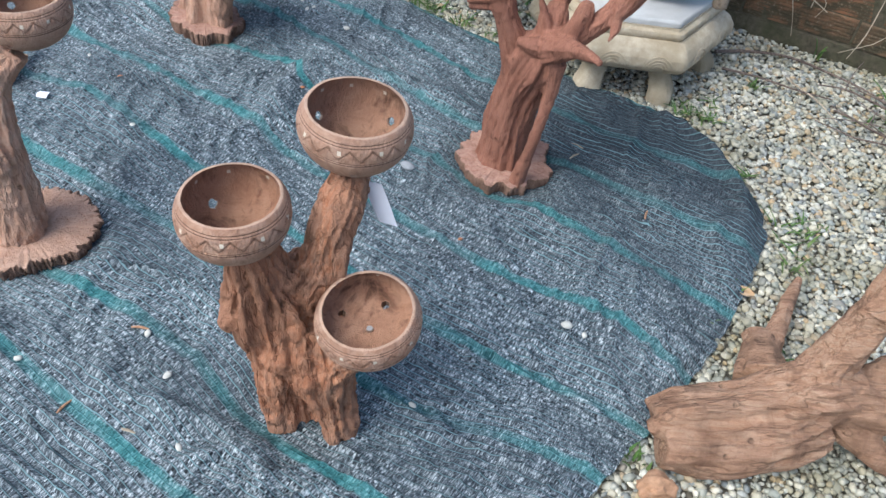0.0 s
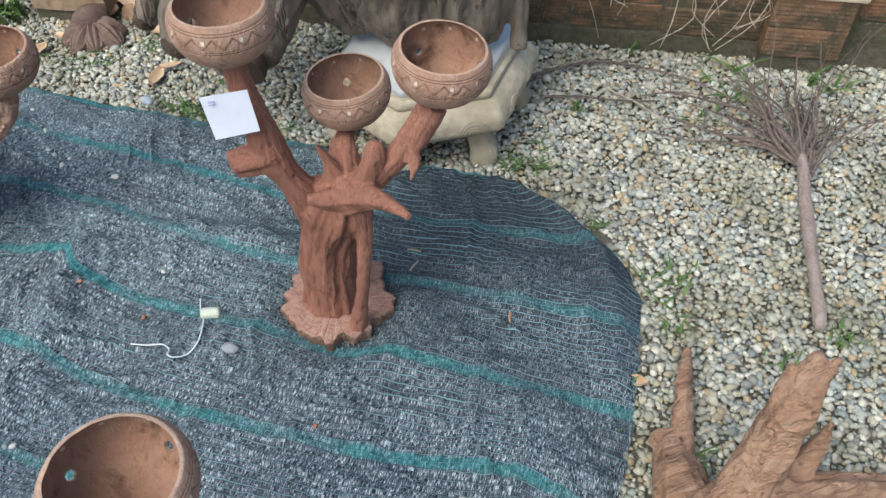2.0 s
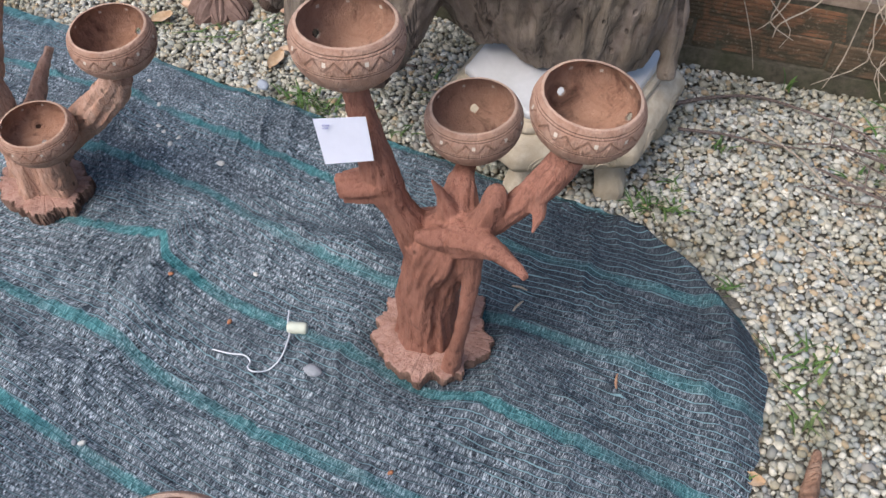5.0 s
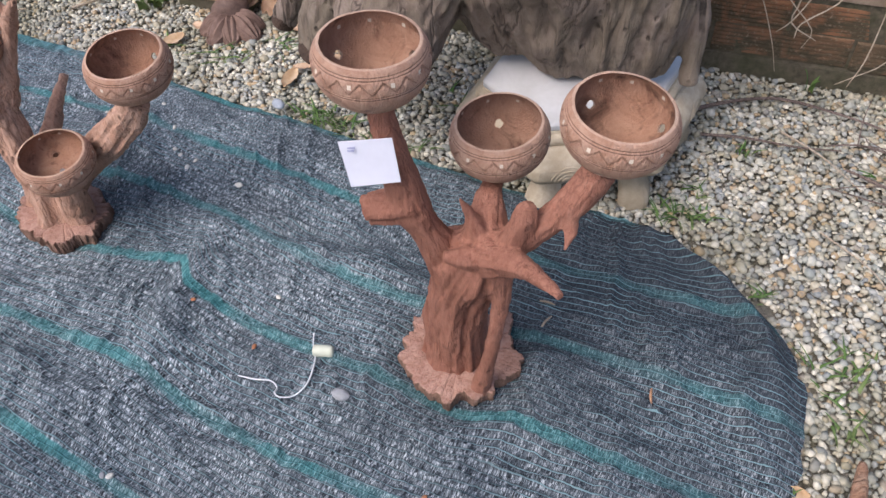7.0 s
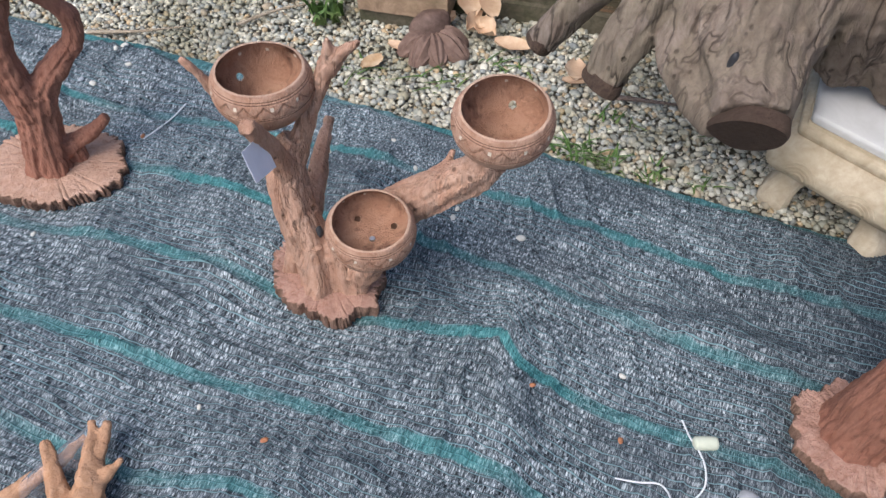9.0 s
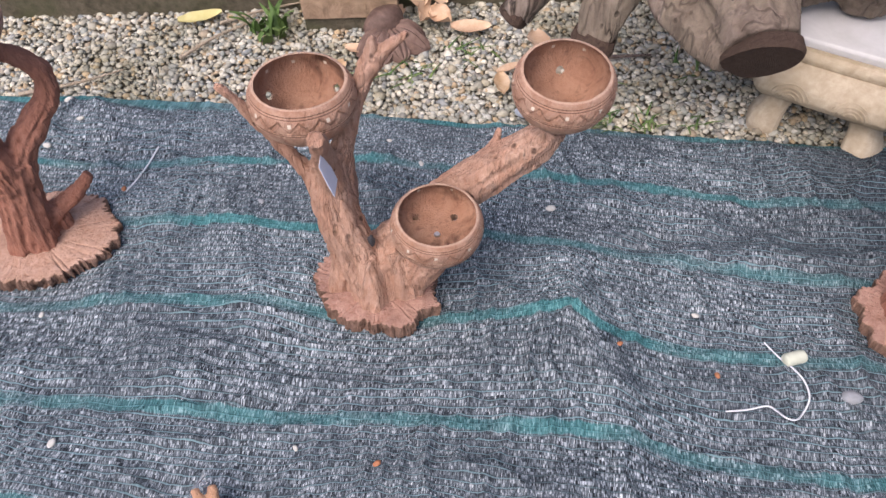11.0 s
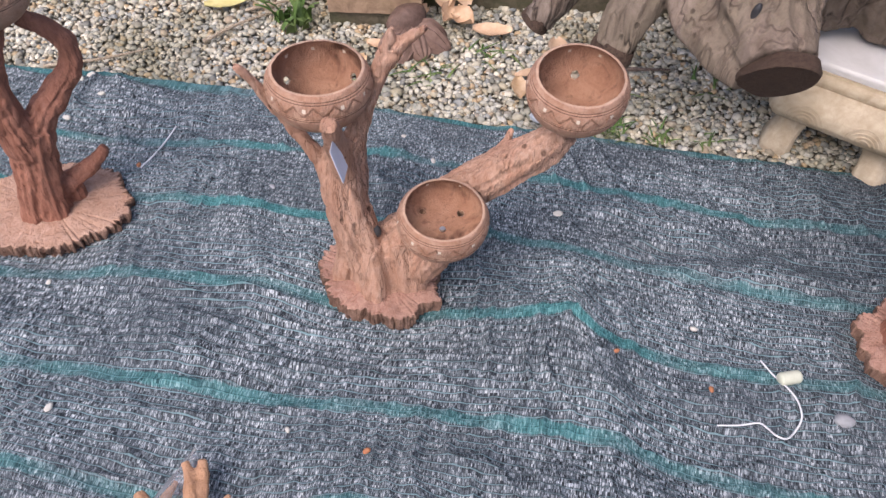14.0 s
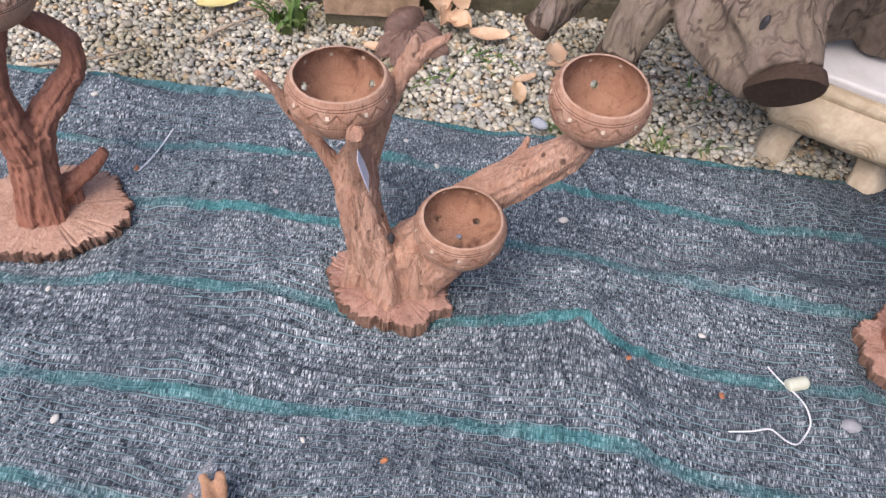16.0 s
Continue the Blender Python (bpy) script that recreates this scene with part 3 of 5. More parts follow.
def net_height(x, y):
    """Height of the draped net: soft waves, sharp creases and a few real folds, pressed flat under the stands."""
    p = Vector((x, y, 0))
    t, s = p.dot(NU), p.dot(NN)
    n1 = noise.noise(Vector((t * 5.0, s * 8, 1.3)))
    n2 = noise.noise(Vector((t * 13 + n1, s * 17, 4.1)))
    n3 = noise.noise(Vector((t * 22 + 2 * n1, s * 9 - n1, 7.7)))
    n4 = noise.noise(Vector((t * 6 + s * 5, s * 24, 2.9)))
    h = 0.013 + 0.017 * n1 + 0.007 * n2 + 0.011 * max(0.0, 0.22 - abs(n3)) / 0.22 * (0.5 + n1) + 0.010 * max(0.0, 0.16 - abs(n4)) / 0.16 * (0.5 - n1)
    h += 0.024 * math.exp(-((t + 0.90 + 0.25 * (s - 0.9)) / 0.035) ** 2) * math.exp(-((s - 0.93) / 0.16) ** 2)
    h += 0.012 * math.exp(-((s - 1.20 - 0.10 * t) / 0.018) ** 2) * math.exp(-((t + 0.75) / 0.30) ** 2)
    h += 0.022 * math.exp(-((t + 0.20 + 0.5 * (s - 1.3)) / 0.07) ** 2) * math.exp(-((s - 1.30) / 0.07) ** 2)
    h += 0.012 * math.exp(-((s - 0.43 - 0.06 * math.sin(t * 9)) / 0.018) ** 2) * math.exp(-((t + 0.42) / 0.16) ** 2)
    for a, k in ((0.4, 0.0), (1.0, 1.0), (1.7, 2.0), (-0.3, 3.0)):
        d = (x + 0.14) * math.sin(a) - (y - 0.54) * math.cos(a)
        e = -(x + 0.14) * math.cos(a) - (y - 0.54) * math.sin(a)
        h += 0.013 * math.exp(-(d / 0.011) ** 2) * math.exp(-((e - 0.07) / 0.08) ** 2)
    for fx, fy, r in FEET:
        h *= 1 - 0.97 * math.exp(-(((x - fx) ** 2 + (y - fy) ** 2) / (r * r)) ** 3)
    return max(h, 0.0012)


# where each teal stripe really runs: place along the net, and across it
STRIPES = [
    [(-2.3, 0.25), (-0.80, 0.259), (-0.46, 0.249), (0.1, 0.26)],
    [(-2.3, 0.39), (-0.85, 0.382), (-0.69, 0.397), (-0.58, 0.400), (-0.48, 0.373), (-0.35, 0.378), (0.1, 0.42)],
    [(-2.3, 0.53), (-1.12, 0.538), (-0.93, 0.547), (-0.82, 0.563), (-0.38, 0.513), (-0.28, 0.532), (-0.19, 0.564), (-0.03, 0.595)],
    [(-2.3, 0.67), (-1.59, 0.673), (-1.30, 0.664), (-1.16, 0.703), (-0.90, 0.678), (-0.72, 0.668), (-0.40, 0.655), (0.1, 0.70)],
    [(-2.3, 0.80), (-1.65, 0.799), (-1.47, 0.816), (-1.28, 0.812), (-1.06, 0.830), (-0.92, 0.833), (-0.78, 0.808), (-0.62, 0.794), (-0.49, 0.805), (-0.33, 0.813), (-0.14, 0.837), (-0.03, 0.803)],
    [(-2.3, 0.94), (-1.72, 0.942), (-1.38, 0.995), (-1.25, 0.978), (-1.09, 0.984), (-0.95, 1.018), (-0.91, 0.974), (-0.74, 0.958), (-0.56, 0.960), (-0.44, 0.955), (-0.38, 0.979), (-0.25, 0.970), (-0.10, 0.973)],
    [(-2.3, 1.11), (-1.63, 1.118), (-1.32, 1.127), (-1.03, 1.132), (-0.93, 1.129), (-0.81, 1.106), (-0.70, 1.095), (-0.40, 1.112), (-0.22, 1.123), (-0.07, 1.118)],
    [(-2.3, 1.23), (-1.78, 1.219), (-1.50, 1.259), (-1.22, 1.281), (-0.94, 1.259), (-0.67, 1.239), (-0.41, 1.250), (-0.14, 1.266)],
]


def shade_net():
    bm = bmesh.new()
    uv = bm.loops.layers.uv.new("UVMap")
    ns, nt = 300, 400
    rows, val = [], {}
    for i in range(ns + 1):
        s = -0.5 + 1.885 * i / ns
        right = -0.045 - 0.03 * math.sin(s * 5) * (s < 1.2)
        if s > 1.18:
            right -= 0.27 * ((s - 1.18) / 0.205) ** 2.2
        row = []
        for j in range(nt + 1):
            t = -2.3 + (right + 2.3) * (j / nt)
            ss = s
            if j == nt or i == ns:
                t += 0.005 * noise.noise(Vector((s * 40, t * 40, 0)))
            if s > 1.3:
                ss += (s - 1.3) / 0.085 * (0.012 * noise.noise(Vector((t * 4.0, 2.2, 0))) + 0.015 * math.exp(-((t + 1.5) / 0.3) ** 2))
            p = NU * t + NN * ss
            edge = min(1.0, min(abs(right - t), 1.39 - s) / 0.03)
            curl = 0.024 * math.exp(-((right - t - 0.045) / 0.020) ** 2) * math.exp(-((s - 1.25) / 0.09) ** 2)
            v = bm.verts.new((p.x, p.y, net_height(p.x, p.y) * (0.35 + 0.65 * edge) + curl))
            across = [np.interp(t, [q[0] for q in st], [q[1] for q in st]) for st in STRIPES]
            val[v] = (t, float(np.interp(ss, [-0.6] + across + [1.381], [-6.0] + list(range(8)) + [8.0])))
            row.append(v)
        rows.append(row)
    for a, b in zip(rows, rows[1:]):
        for j in range(nt):
            f = bm.faces.new((a[j], a[j + 1], b[j + 1], b[j]))
            for lo in f.loops:
                lo[uv].uv = val[lo.vert]
    ob = part("shade_net", bm, NET)
    return tagged(ob, "dark blue-grey woven shade net with teal stripes spread on gravel", "shade net", kind="structure")


def ground():
    bm = bmesh.new()
    n = 60
    g = [[None] * (n + 1) for _ in range(n + 1)]
    for i in range(n + 1):
        for j in range(n + 1):
            u, v = (2 * i / n - 1), (2 * j / n - 1)
            x, y = 3 * u + 900 * u ** 9, 1 + 3 * v + 900 * v ** 9
            near = math.exp(-(u * u + v * v) * 3)
            g[i][j] = bm.verts.new((x, y, -0.012 + 0.003 * near * noise.noise(Vector((x * 4, y * 4, 0)))))
    for i in range(n):
        for j in range(n):
            bm.faces.new((g[i][j], g[i + 1][j], g[i + 1][j + 1], g[i][j + 1]))
    return tagged(part("ground", bm, SOIL), "damp brown soil under the gravel", "ground", kind="structure")


def gravel():
    """Thousands of rounded pebbles, joined into one sheet of loose gravel."""
    rng = np.random.default_rng(5)
    bm = bmesh.new()
    bmesh.ops.create_icosphere(bm, subdivisions=1, radius=1.0)
    base1 = np.array([v.co[:] for v in bm.verts])
    tri1 = np.array([[v.index for v in f.verts] for f in bm.faces])
    bm.free()
    V, F, count = [], [], 0
    step = 0.0077
    for x in np.arange(-1.9, 1.75, step):
        for y in np.arange(-0.2, 2.75, step):
            px, py = x + rng.uniform(-0.5, 0.5) * step, y + rng.uniform(-0.5, 0.5) * step
            r = 0.0036 + 0.0052 * rng.random() ** 1.3 + (0.0035 if rng.random() < 0.06 else 0.0)
            t, s, w = px * 0.821 - py * 0.571, px * 0.571 + py * 0.821, px * 0.459 + py * 0.889
            if w > WALL + 0.01 or (s < 1.33 and t < -0.10) or px < -1.25 - 0.5 * (py > 1.9) or (px > 1.5 and py < 1.0):
                continue
            if s < 1.33 and s > 1.15 and t < -0.10 - 0.30 * (s - 1.15):
                continue
            b, tr = base1, tri1
            a = rng.uniform(0, 2 * math.pi)
            q = b * np.array([1.0, rng.uniform(0.62, 0.95), rng.uniform(0.45, 0.75)]) * r
            q = q * (1 + 0.20 * np.sin(b @ rng.uniform(-3, 3, (3, 1)) + rng.uniform(0, 6)) + 0.12 * np.sin(b @ rng.uniform(-6, 6, (3, 1)) + rng.uniform(0, 6)))
            tilt = rng.uniform(-0.5, 0.5)
            q = q @ np.array([[1, 0, 0], [0, math.cos(tilt), -math.sin(tilt)], [0, math.sin(tilt), math.cos(tilt)]])
            q = q @ np.array([[math.cos(a), -math.sin(a), 0], [math.sin(a), math.cos(a), 0], [0, 0, 1]])
            under = s < 1.40 and t < -0.03
            V.append(q + np.array([px, py, (-0.011 if under else -0.005) + rng.uniform(-0.004, 0.0035)]))
            F.append(tr + count)
            count += len(b)
    V, F = np.concatenate(V), np.concatenate(F)
    me = bpy.data.meshes.new("gravel")
    me.vertices.add(len(V))
    me.vertices.foreach_set("co", V.ravel())
    me.loops.add(len(F) * 3)
    me.loops.foreach_set("vertex_index", F.ravel().astype(np.int32))
    me.polygons.add(len(F))
    me.polygons.foreach_set("loop_start", np.arange(0, len(F) * 3, 3, dtype=np.int32))
    me.polygons.foreach_set("use_smooth", [True] * len(F))
    me.materials.append(PEBBLE)
    me.update(calc_edges=True)
    return tagged(new("gravel", me), "loose pale grey and cream river gravel", "gravel", kind="stuff")


ground()
shade_net()
gravel()


# ---- stands ----
def stand(name_label, at, limbs, slab_args, bowls, wood, slab_mat=BARK_SLAB, voxel=0.0021, flat=1.0, ripple=0.005, gnarl=0.13, furrow=0.3):
    ob = thing("driftwood_planter", at, name_label, "planter", "coconut bowl planters")
    bm = bmesh.new()
    for i, limb in enumerate(limbs):
        tube(bm, limb, seg=64, steps=12, groove=gnarl, seed=i + at[0] * 10, wave=3.4)
    trunk = fuse(part("trunk", shifted(bm, ob), wood, ob), voxel, 1, ripple, 0.02, furrow)
    if slab_args:
        part("base_slab", shifted(slab(bmesh.new(), *slab_args), ob), [slab_mat, SHADED_BARK], ob, "sawn root slice with furrowed edge")
    for b in bowls:
        bowl(ob, *b)
    return ob


def tag_on(ob, corners, bend=0.003, ink=False):
    t = part("price_tag", shifted(sheet(bmesh.new(), corners, bend=bend * 0.35), ob), PAPER, ob, "small white paper tag")
    if ink:
        a, b, c, d = (Vector(p) for p in corners)
        out = (d - a).cross(b - a).normalized()
        for v, u0, u1 in ((0.10, 0.16, 0.30), (0.16, 0.15, 0.27)):
            bar = [a.lerp(b, u).lerp(d.lerp(c, u), w) + out * 0.0024 for u, w in ((u0, v), (u1, v), (u1, v + 0.035), (u0, v + 0.035))]
            part("ink_line", shifted(sheet(bmesh.new(), bar, 2, 1, thick=0.0003), ob), INK, t)
    return t


planter_a = stand(
    "chunky red-brown root planter with three carved coconut bowls", (-0.10, 0.60, 0.0),
    [
        [(-0.100, 0.604, -0.002, 0.034), (-0.108, 0.610, 0.06, 0.040), (-0.122, 0.614, 0.13, 0.050), (-0.130, 0.614, 0.19, 0.051), (-0.140, 0.610, 0.245, 0.040), (-0.152, 0.606, 0.305, 0.029)],
        [(-0.046, 0.562, -0.002, 0.022), (-0.058, 0.574, 0.06, 0.030), (-0.072, 0.588, 0.12, 0.042), (-0.085, 0.600, 0.19, 0.040)],
        [(-0.125, 0.630, 0.15, 0.040), (-0.098, 0.622, 0.22, 0.038), (-0.076, 0.618, 0.265, 0.028), (-0.060, 0.622, 0.315, 0.025), (-0.050, 0.644, 0.338, 0.026), (-0.043, 0.672, 0.360, 0.022)],
        [(-0.075, 0.600, 0.10, 0.040), (-0.045, 0.575, 0.16, 0.028), (-0.022, 0.558, 0.192, 0.020)],
        [(-0.160, 0.610, 0.19, 0.024), (-0.176, 0.592, 0.185, 0.016), (-0.182, 0.582, 0.178, 0.006)],
        [(-0.118, 0.570, 0.15, 0.024), (-0.120, 0.553, 0.148, 0.012)],
        [(-0.122, 0.572, -0.002, 0.018), (-0.128, 0.582, 0.06, 0.022), (-0.132, 0.593, 0.14, 0.028)],
        [(-0.085, 0.615, 0.24, 0.02), (-0.058, 0.600, 0.262, 0.012), (-0.05, 0.604, 0.30, 0.010), (-0.044, 0.628, 0.345, 0.008)],
    ],
    None,
    [((-0.160, 0.603, 0.372), 0.0600, 1, 20, (-2, 0)), ((-0.042, 0.684, 0.432), 0.0610, 0, 10, (2, 2)), ((-0.018, 0.553, 0.267), 0.0580, 2, 40, (4, -9))],
    BROWN_WOOD, gnarl=0.20, ripple=0.007,
)
tag_on(planter_a, [(-0.036, 0.664, 0.352), (-0.012, 0.656, 0.353), (0.008, 0.648, 0.300), (-0.012, 0.655, 0.299)])

planter_b = stand(
    "red root planter with spiky crown and three carved coconut bowls", (0.200, 1.125, 0.0),
    [
        [(0.190, 1.138, 0.01, 0.048), (0.190, 1.132, 0.08, 0.043), (0.194, 1.124, 0.15, 0.041), (0.204, 1.116, 0.21, 0.044), (0.216, 1.104, 0.255, 0.046), (0.224, 1.098, 0.288, 0.026)],
        [(0.200, 1.118, 0.205, 0.036), (0.176, 1.116, 0.264, 0.024), (0.158, 1.116, 0.305, 0.019), (0.143, 1.120, 0.345, 0.023), (0.136, 1.126, 0.390, 0.018), (0.126, 1.136, 0.440, 0.015), (0.122, 1.140, 0.474, 0.014)],
        [(0.152, 1.120, 0.345, 0.024), (0.125, 1.125, 0.337, 0.021), (0.098, 1.134, 0.328, 0.019)],
        [(0.226, 1.108, 0.27, 0.030), (0.232, 1.120, 0.32, 0.019), (0.240, 1.142, 0.324, 0.013), (0.252, 1.168, 0.330, 0.012)],
        [(0.228, 1.092, 0.275, 0.026), (0.258, 1.072, 0.308, 0.017), (0.285, 1.066, 0.338, 0.016), (0.312, 1.062, 0.372, 0.019), (0.338, 1.062, 0.412, 0.018)],
        [(0.300, 1.058, 0.365, 0.012), (0.306, 1.046, 0.346, 0.008), (0.296, 1.030, 0.330, 0.002)],
        [(0.228, 1.080, 0.285, 0.028), (0.252, 1.030, 0.312, 0.013), (0.270, 0.990, 0.326, 0.0075), (0.277, 0.972, 0.329, 0.005)],
        [(0.218, 1.082, 0.280, 0.022), (0.196, 1.078, 0.286, 0.014), (0.172, 1.080, 0.290, 0.008)],
        [(0.222, 1.100, 0.28, 0.022), (0.210, 1.098, 0.325, 0.009), (0.196, 1.096, 0.362, 0.002)],
        [(0.245, 1.076, 0.295, 0.020), (0.256, 1.064, 0.335, 0.015), (0.262, 1.064, 0.362, 0.012), (0.266, 1.066, 0.372, 0.006)],
        [(0.237, 1.074, 0.262, 0.018), (0.238, 1.068, 0.21, 0.012), (0.230, 1.062, 0.15, 0.0095), (0.222, 1.062, 0.09, 0.010), (0.214, 1.068, 0.02, 0.015)],
        [(0.172, 1.125, 0.01, 0.022), (0.178, 1.122, 0.07, 0.02), (0.190, 1.118, 0.16, 0.018)],
    ],
    ((0.196, 1.130, 0.0), 0.086, 0.080, -25, 0.027, 3.3, 0.34, 0.045),
    [((0.122, 1.140, 0.543), 0.0575, 0, -4, (0, 1)), ((0.254, 1.172, 0.397), 0.0575, 1, -29, (2, -2)), ((0.349, 1.060, 0.490), 0.0575, 0, -27, (3, 5))],
    RED_WOOD, gnarl=0.11, ripple=0.0035, furrow=0.2,
)
tag_on(planter_b, [(0.078, 1.108, 0.452), (0.131, 1.094, 0.460), (0.135, 1.090, 0.404), (0.084, 1.104, 0.393)], 0.002, True)

planter_c = stand(
    "tan forked root planter with antler tips and three coconut bowls", (-0.420, 1.535, 0.0),
    [
        [(-0.410, 1.530, 0.012, 0.046), (-0.414, 1.536, 0.045, 0.041), (-0.426, 1.546, 0.09, 0.033), (-0.437, 1.556, 0.145, 0.028), (-0.440, 1.566, 0.190, 0.027), (-0.436, 1.573, 0.222, 0.024), (-0.420, 1.579, 0.245, 0.018)],
        [(-0.428, 1.576, 0.215, 0.020), (-0.408, 1.580, 0.260, 0.013), (-0.388, 1.580, 0.308, 0.011), (-0.371, 1.577, 0.347, 0.012), (-0.367, 1.568, 0.375, 0.008), (-0.367, 1.561, 0.398, 0.003)],
        [(-0.372, 1.577, 0.342, 0.012), (-0.354, 1.561, 0.374, 0.009), (-0.335, 1.543, 0.400, 0.004)],
        [(-0.445, 1.572, 0.175, 0.017), (-0.458, 1.590, 0.212, 0.011), (-0.480, 1.604, 0.258, 0.0085), (-0.508, 1.608, 0.318, 0.008), (-0.533, 1.609, 0.364, 0.004)],
        [(-0.440, 1.562, 0.205, 0.017), (-0.447, 1.538, 0.258, 0.014), (-0.460, 1.508, 0.318, 0.012), (-0.470, 1.488, 0.352, 0.010)],
        [(-0.405, 1.542, 0.060, 0.036), (-0.365, 1.528, 0.102, 0.031), (-0.300, 1.518, 0.156, 0.028), (-0.256, 1.490, 0.204, 0.026), (-0.222, 1.462, 0.250, 0.024), (-0.200, 1.448, 0.282, 0.019)],
        [(-0.420, 1.585, 0.100, 0.017), (-0.396, 1.636, 0.142, 0.014), (-0.371, 1.680, 0.184, 0.006)],
        [(-0.262, 1.494, 0.205, 0.017), (-0.244, 1.506, 0.225, 0.009), (-0.232, 1.513, 0.245, 0.003)],
        [(-0.380, 1.506, 0.012, 0.026), (-0.376, 1.508, 0.06, 0.026), (-0.385, 1.520, 0.105, 0.022)],
        [(-0.370, 1.490, 0.06, 0.020), (-0.354, 1.468, 0.105, 0.018), (-0.350, 1.460, 0.132, 0.013)],
        [(-0.462, 1.556, 0.010, 0.016), (-0.450, 1.554, 0.05, 0.016), (-0.440, 1.555, 0.12, 0.016)],
        [(-0.428, 1.500, 0.012, 0.018), (-0.424, 1.510, 0.05, 0.018), (-0.424, 1.524, 0.10, 0.016)],
    ],
    ((-0.412, 1.526, 0.0), 0.090, 0.066, -35, 0.028, 6.1, 0.24, 0.09),
    [((-0.448, 1.589, 0.350), 0.0610, 0, -12, (0, 0)), ((-0.193, 1.445, 0.362), 0.0580, 1, -50, (5, 5)), ((-0.350, 1.457, 0.205), 0.0560, 2, 0, (6, 0))],
    TAN_WOOD,
)
tag_on(planter_c, [(-0.478, 1.462, 0.340), (-0.456, 1.516, 0.316), (-0.448, 1.506, 0.270), (-0.470, 1.453, 0.300)], 0.002)

# solid dark lump in place of the shaded hollow of the knothole
knot = bmesh.new()
stone(knot, Vector((-0.412, 1.526, 0.122)) - planter_c.location, 0.009, 5, (0.6, 0.55, 1.3), 0.3, 3)
part("knothole", knot, HOLLOW_SHADE, planter_c, "small dark knothole")

planter_d = stand(
    "dark red twisted root planter on a round slice", (-0.805, 1.860, 0.0),
    [
        [(-0.815, 1.856, 0.01, 0.040), (-0.808, 1.858, 0.06, 0.034), (-0.800, 1.860, 0.12, 0.032), (-0.790, 1.862, 0.165, 0.030)],
        [(-0.795, 1.862, 0.13, 0.028), (-0.768, 1.866, 0.175, 0.022), (-0.738, 1.872, 0.205, 0.019), (-0.712, 1.876, 0.232, 0.017), (-0.704, 1.878, 0.262, 0.015), (-0.718, 1.878, 0.292, 0.013), (-0.748, 1.876, 0.322, 0.012)],
        [(-0.800, 1.858, 0.13, 0.030), (-0.808, 1.856, 0.20, 0.023), (-0.802, 1.858, 0.27, 0.020), (-0.780, 1.864, 0.325, 0.018)],
        [(-0.806, 1.858, 0.16, 0.022), (-0.840, 1.850, 0.225, 0.018), (-0.882, 1.842, 0.280, 0.014)],
        [(-0.788, 1.862, 0.05, 0.020), (-0.760, 1.862, 0.062, 0.014), (-0.735, 1.864, 0.072, 0.013), (-0.708, 1.870, 0.092, 0.008)],
        [(-0.765, 1.862, 0.010, 0.012), (-0.768, 1.862, 0.055, 0.012)],
        [(-0.838, 1.855, 0.276, 0.008), (-0.833, 1.852, 0.285, 0.006)],
    ],
    ((-0.812, 1.862, 0.0), 0.118, 0.090, -20, 0.024, 8.8, 0.12, 0.10),
    [((-0.775, 1.868, 0.400), 0.0640, 1, 0, (0, 0))],
    RED_WOOD, PALE_SLAB,
)
planter_e = stand(
    "smooth brown root planter on a pale sawn slice", (-0.550, 0.880, 0.0),
    [
        [(-0.556, 0.874, 0.01, 0.042), (-0.552, 0.880, 0.07, 0.040), (-0.548, 0.884, 0.14, 0.034), (-0.545, 0.890, 0.21, 0.030), (-0.535, 0.900, 0.27, 0.026), (-0.505, 0.925, 0.305, 0.022)],
        [(-0.548, 0.870, 0.155, 0.024), (-0.538, 0.852, 0.178, 0.016), (-0.528, 0.846, 0.160, 0.010)],
        [(-0.552, 0.868, 0.095, 0.022), (-0.540, 0.848, 0.105, 0.014)],
        [(-0.540, 0.895, 0.26, 0.024), (-0.575, 0.890, 0.310, 0.020), (-0.610, 0.880, 0.35, 0.016)],
        [(-0.505, 0.928, 0.325, 0.014), (-0.484, 0.920, 0.318, 0.010)],
    ],
    ((-0.548, 0.880, 0.0), 0.104, 0.092, 10, 0.026, 1.4, 0.12, 0.10),
    [((-0.492, 0.955, 0.372), 0.0600, 0, 0, (0, 0))],
    TAN_WOOD, PALE_SLAB,
)


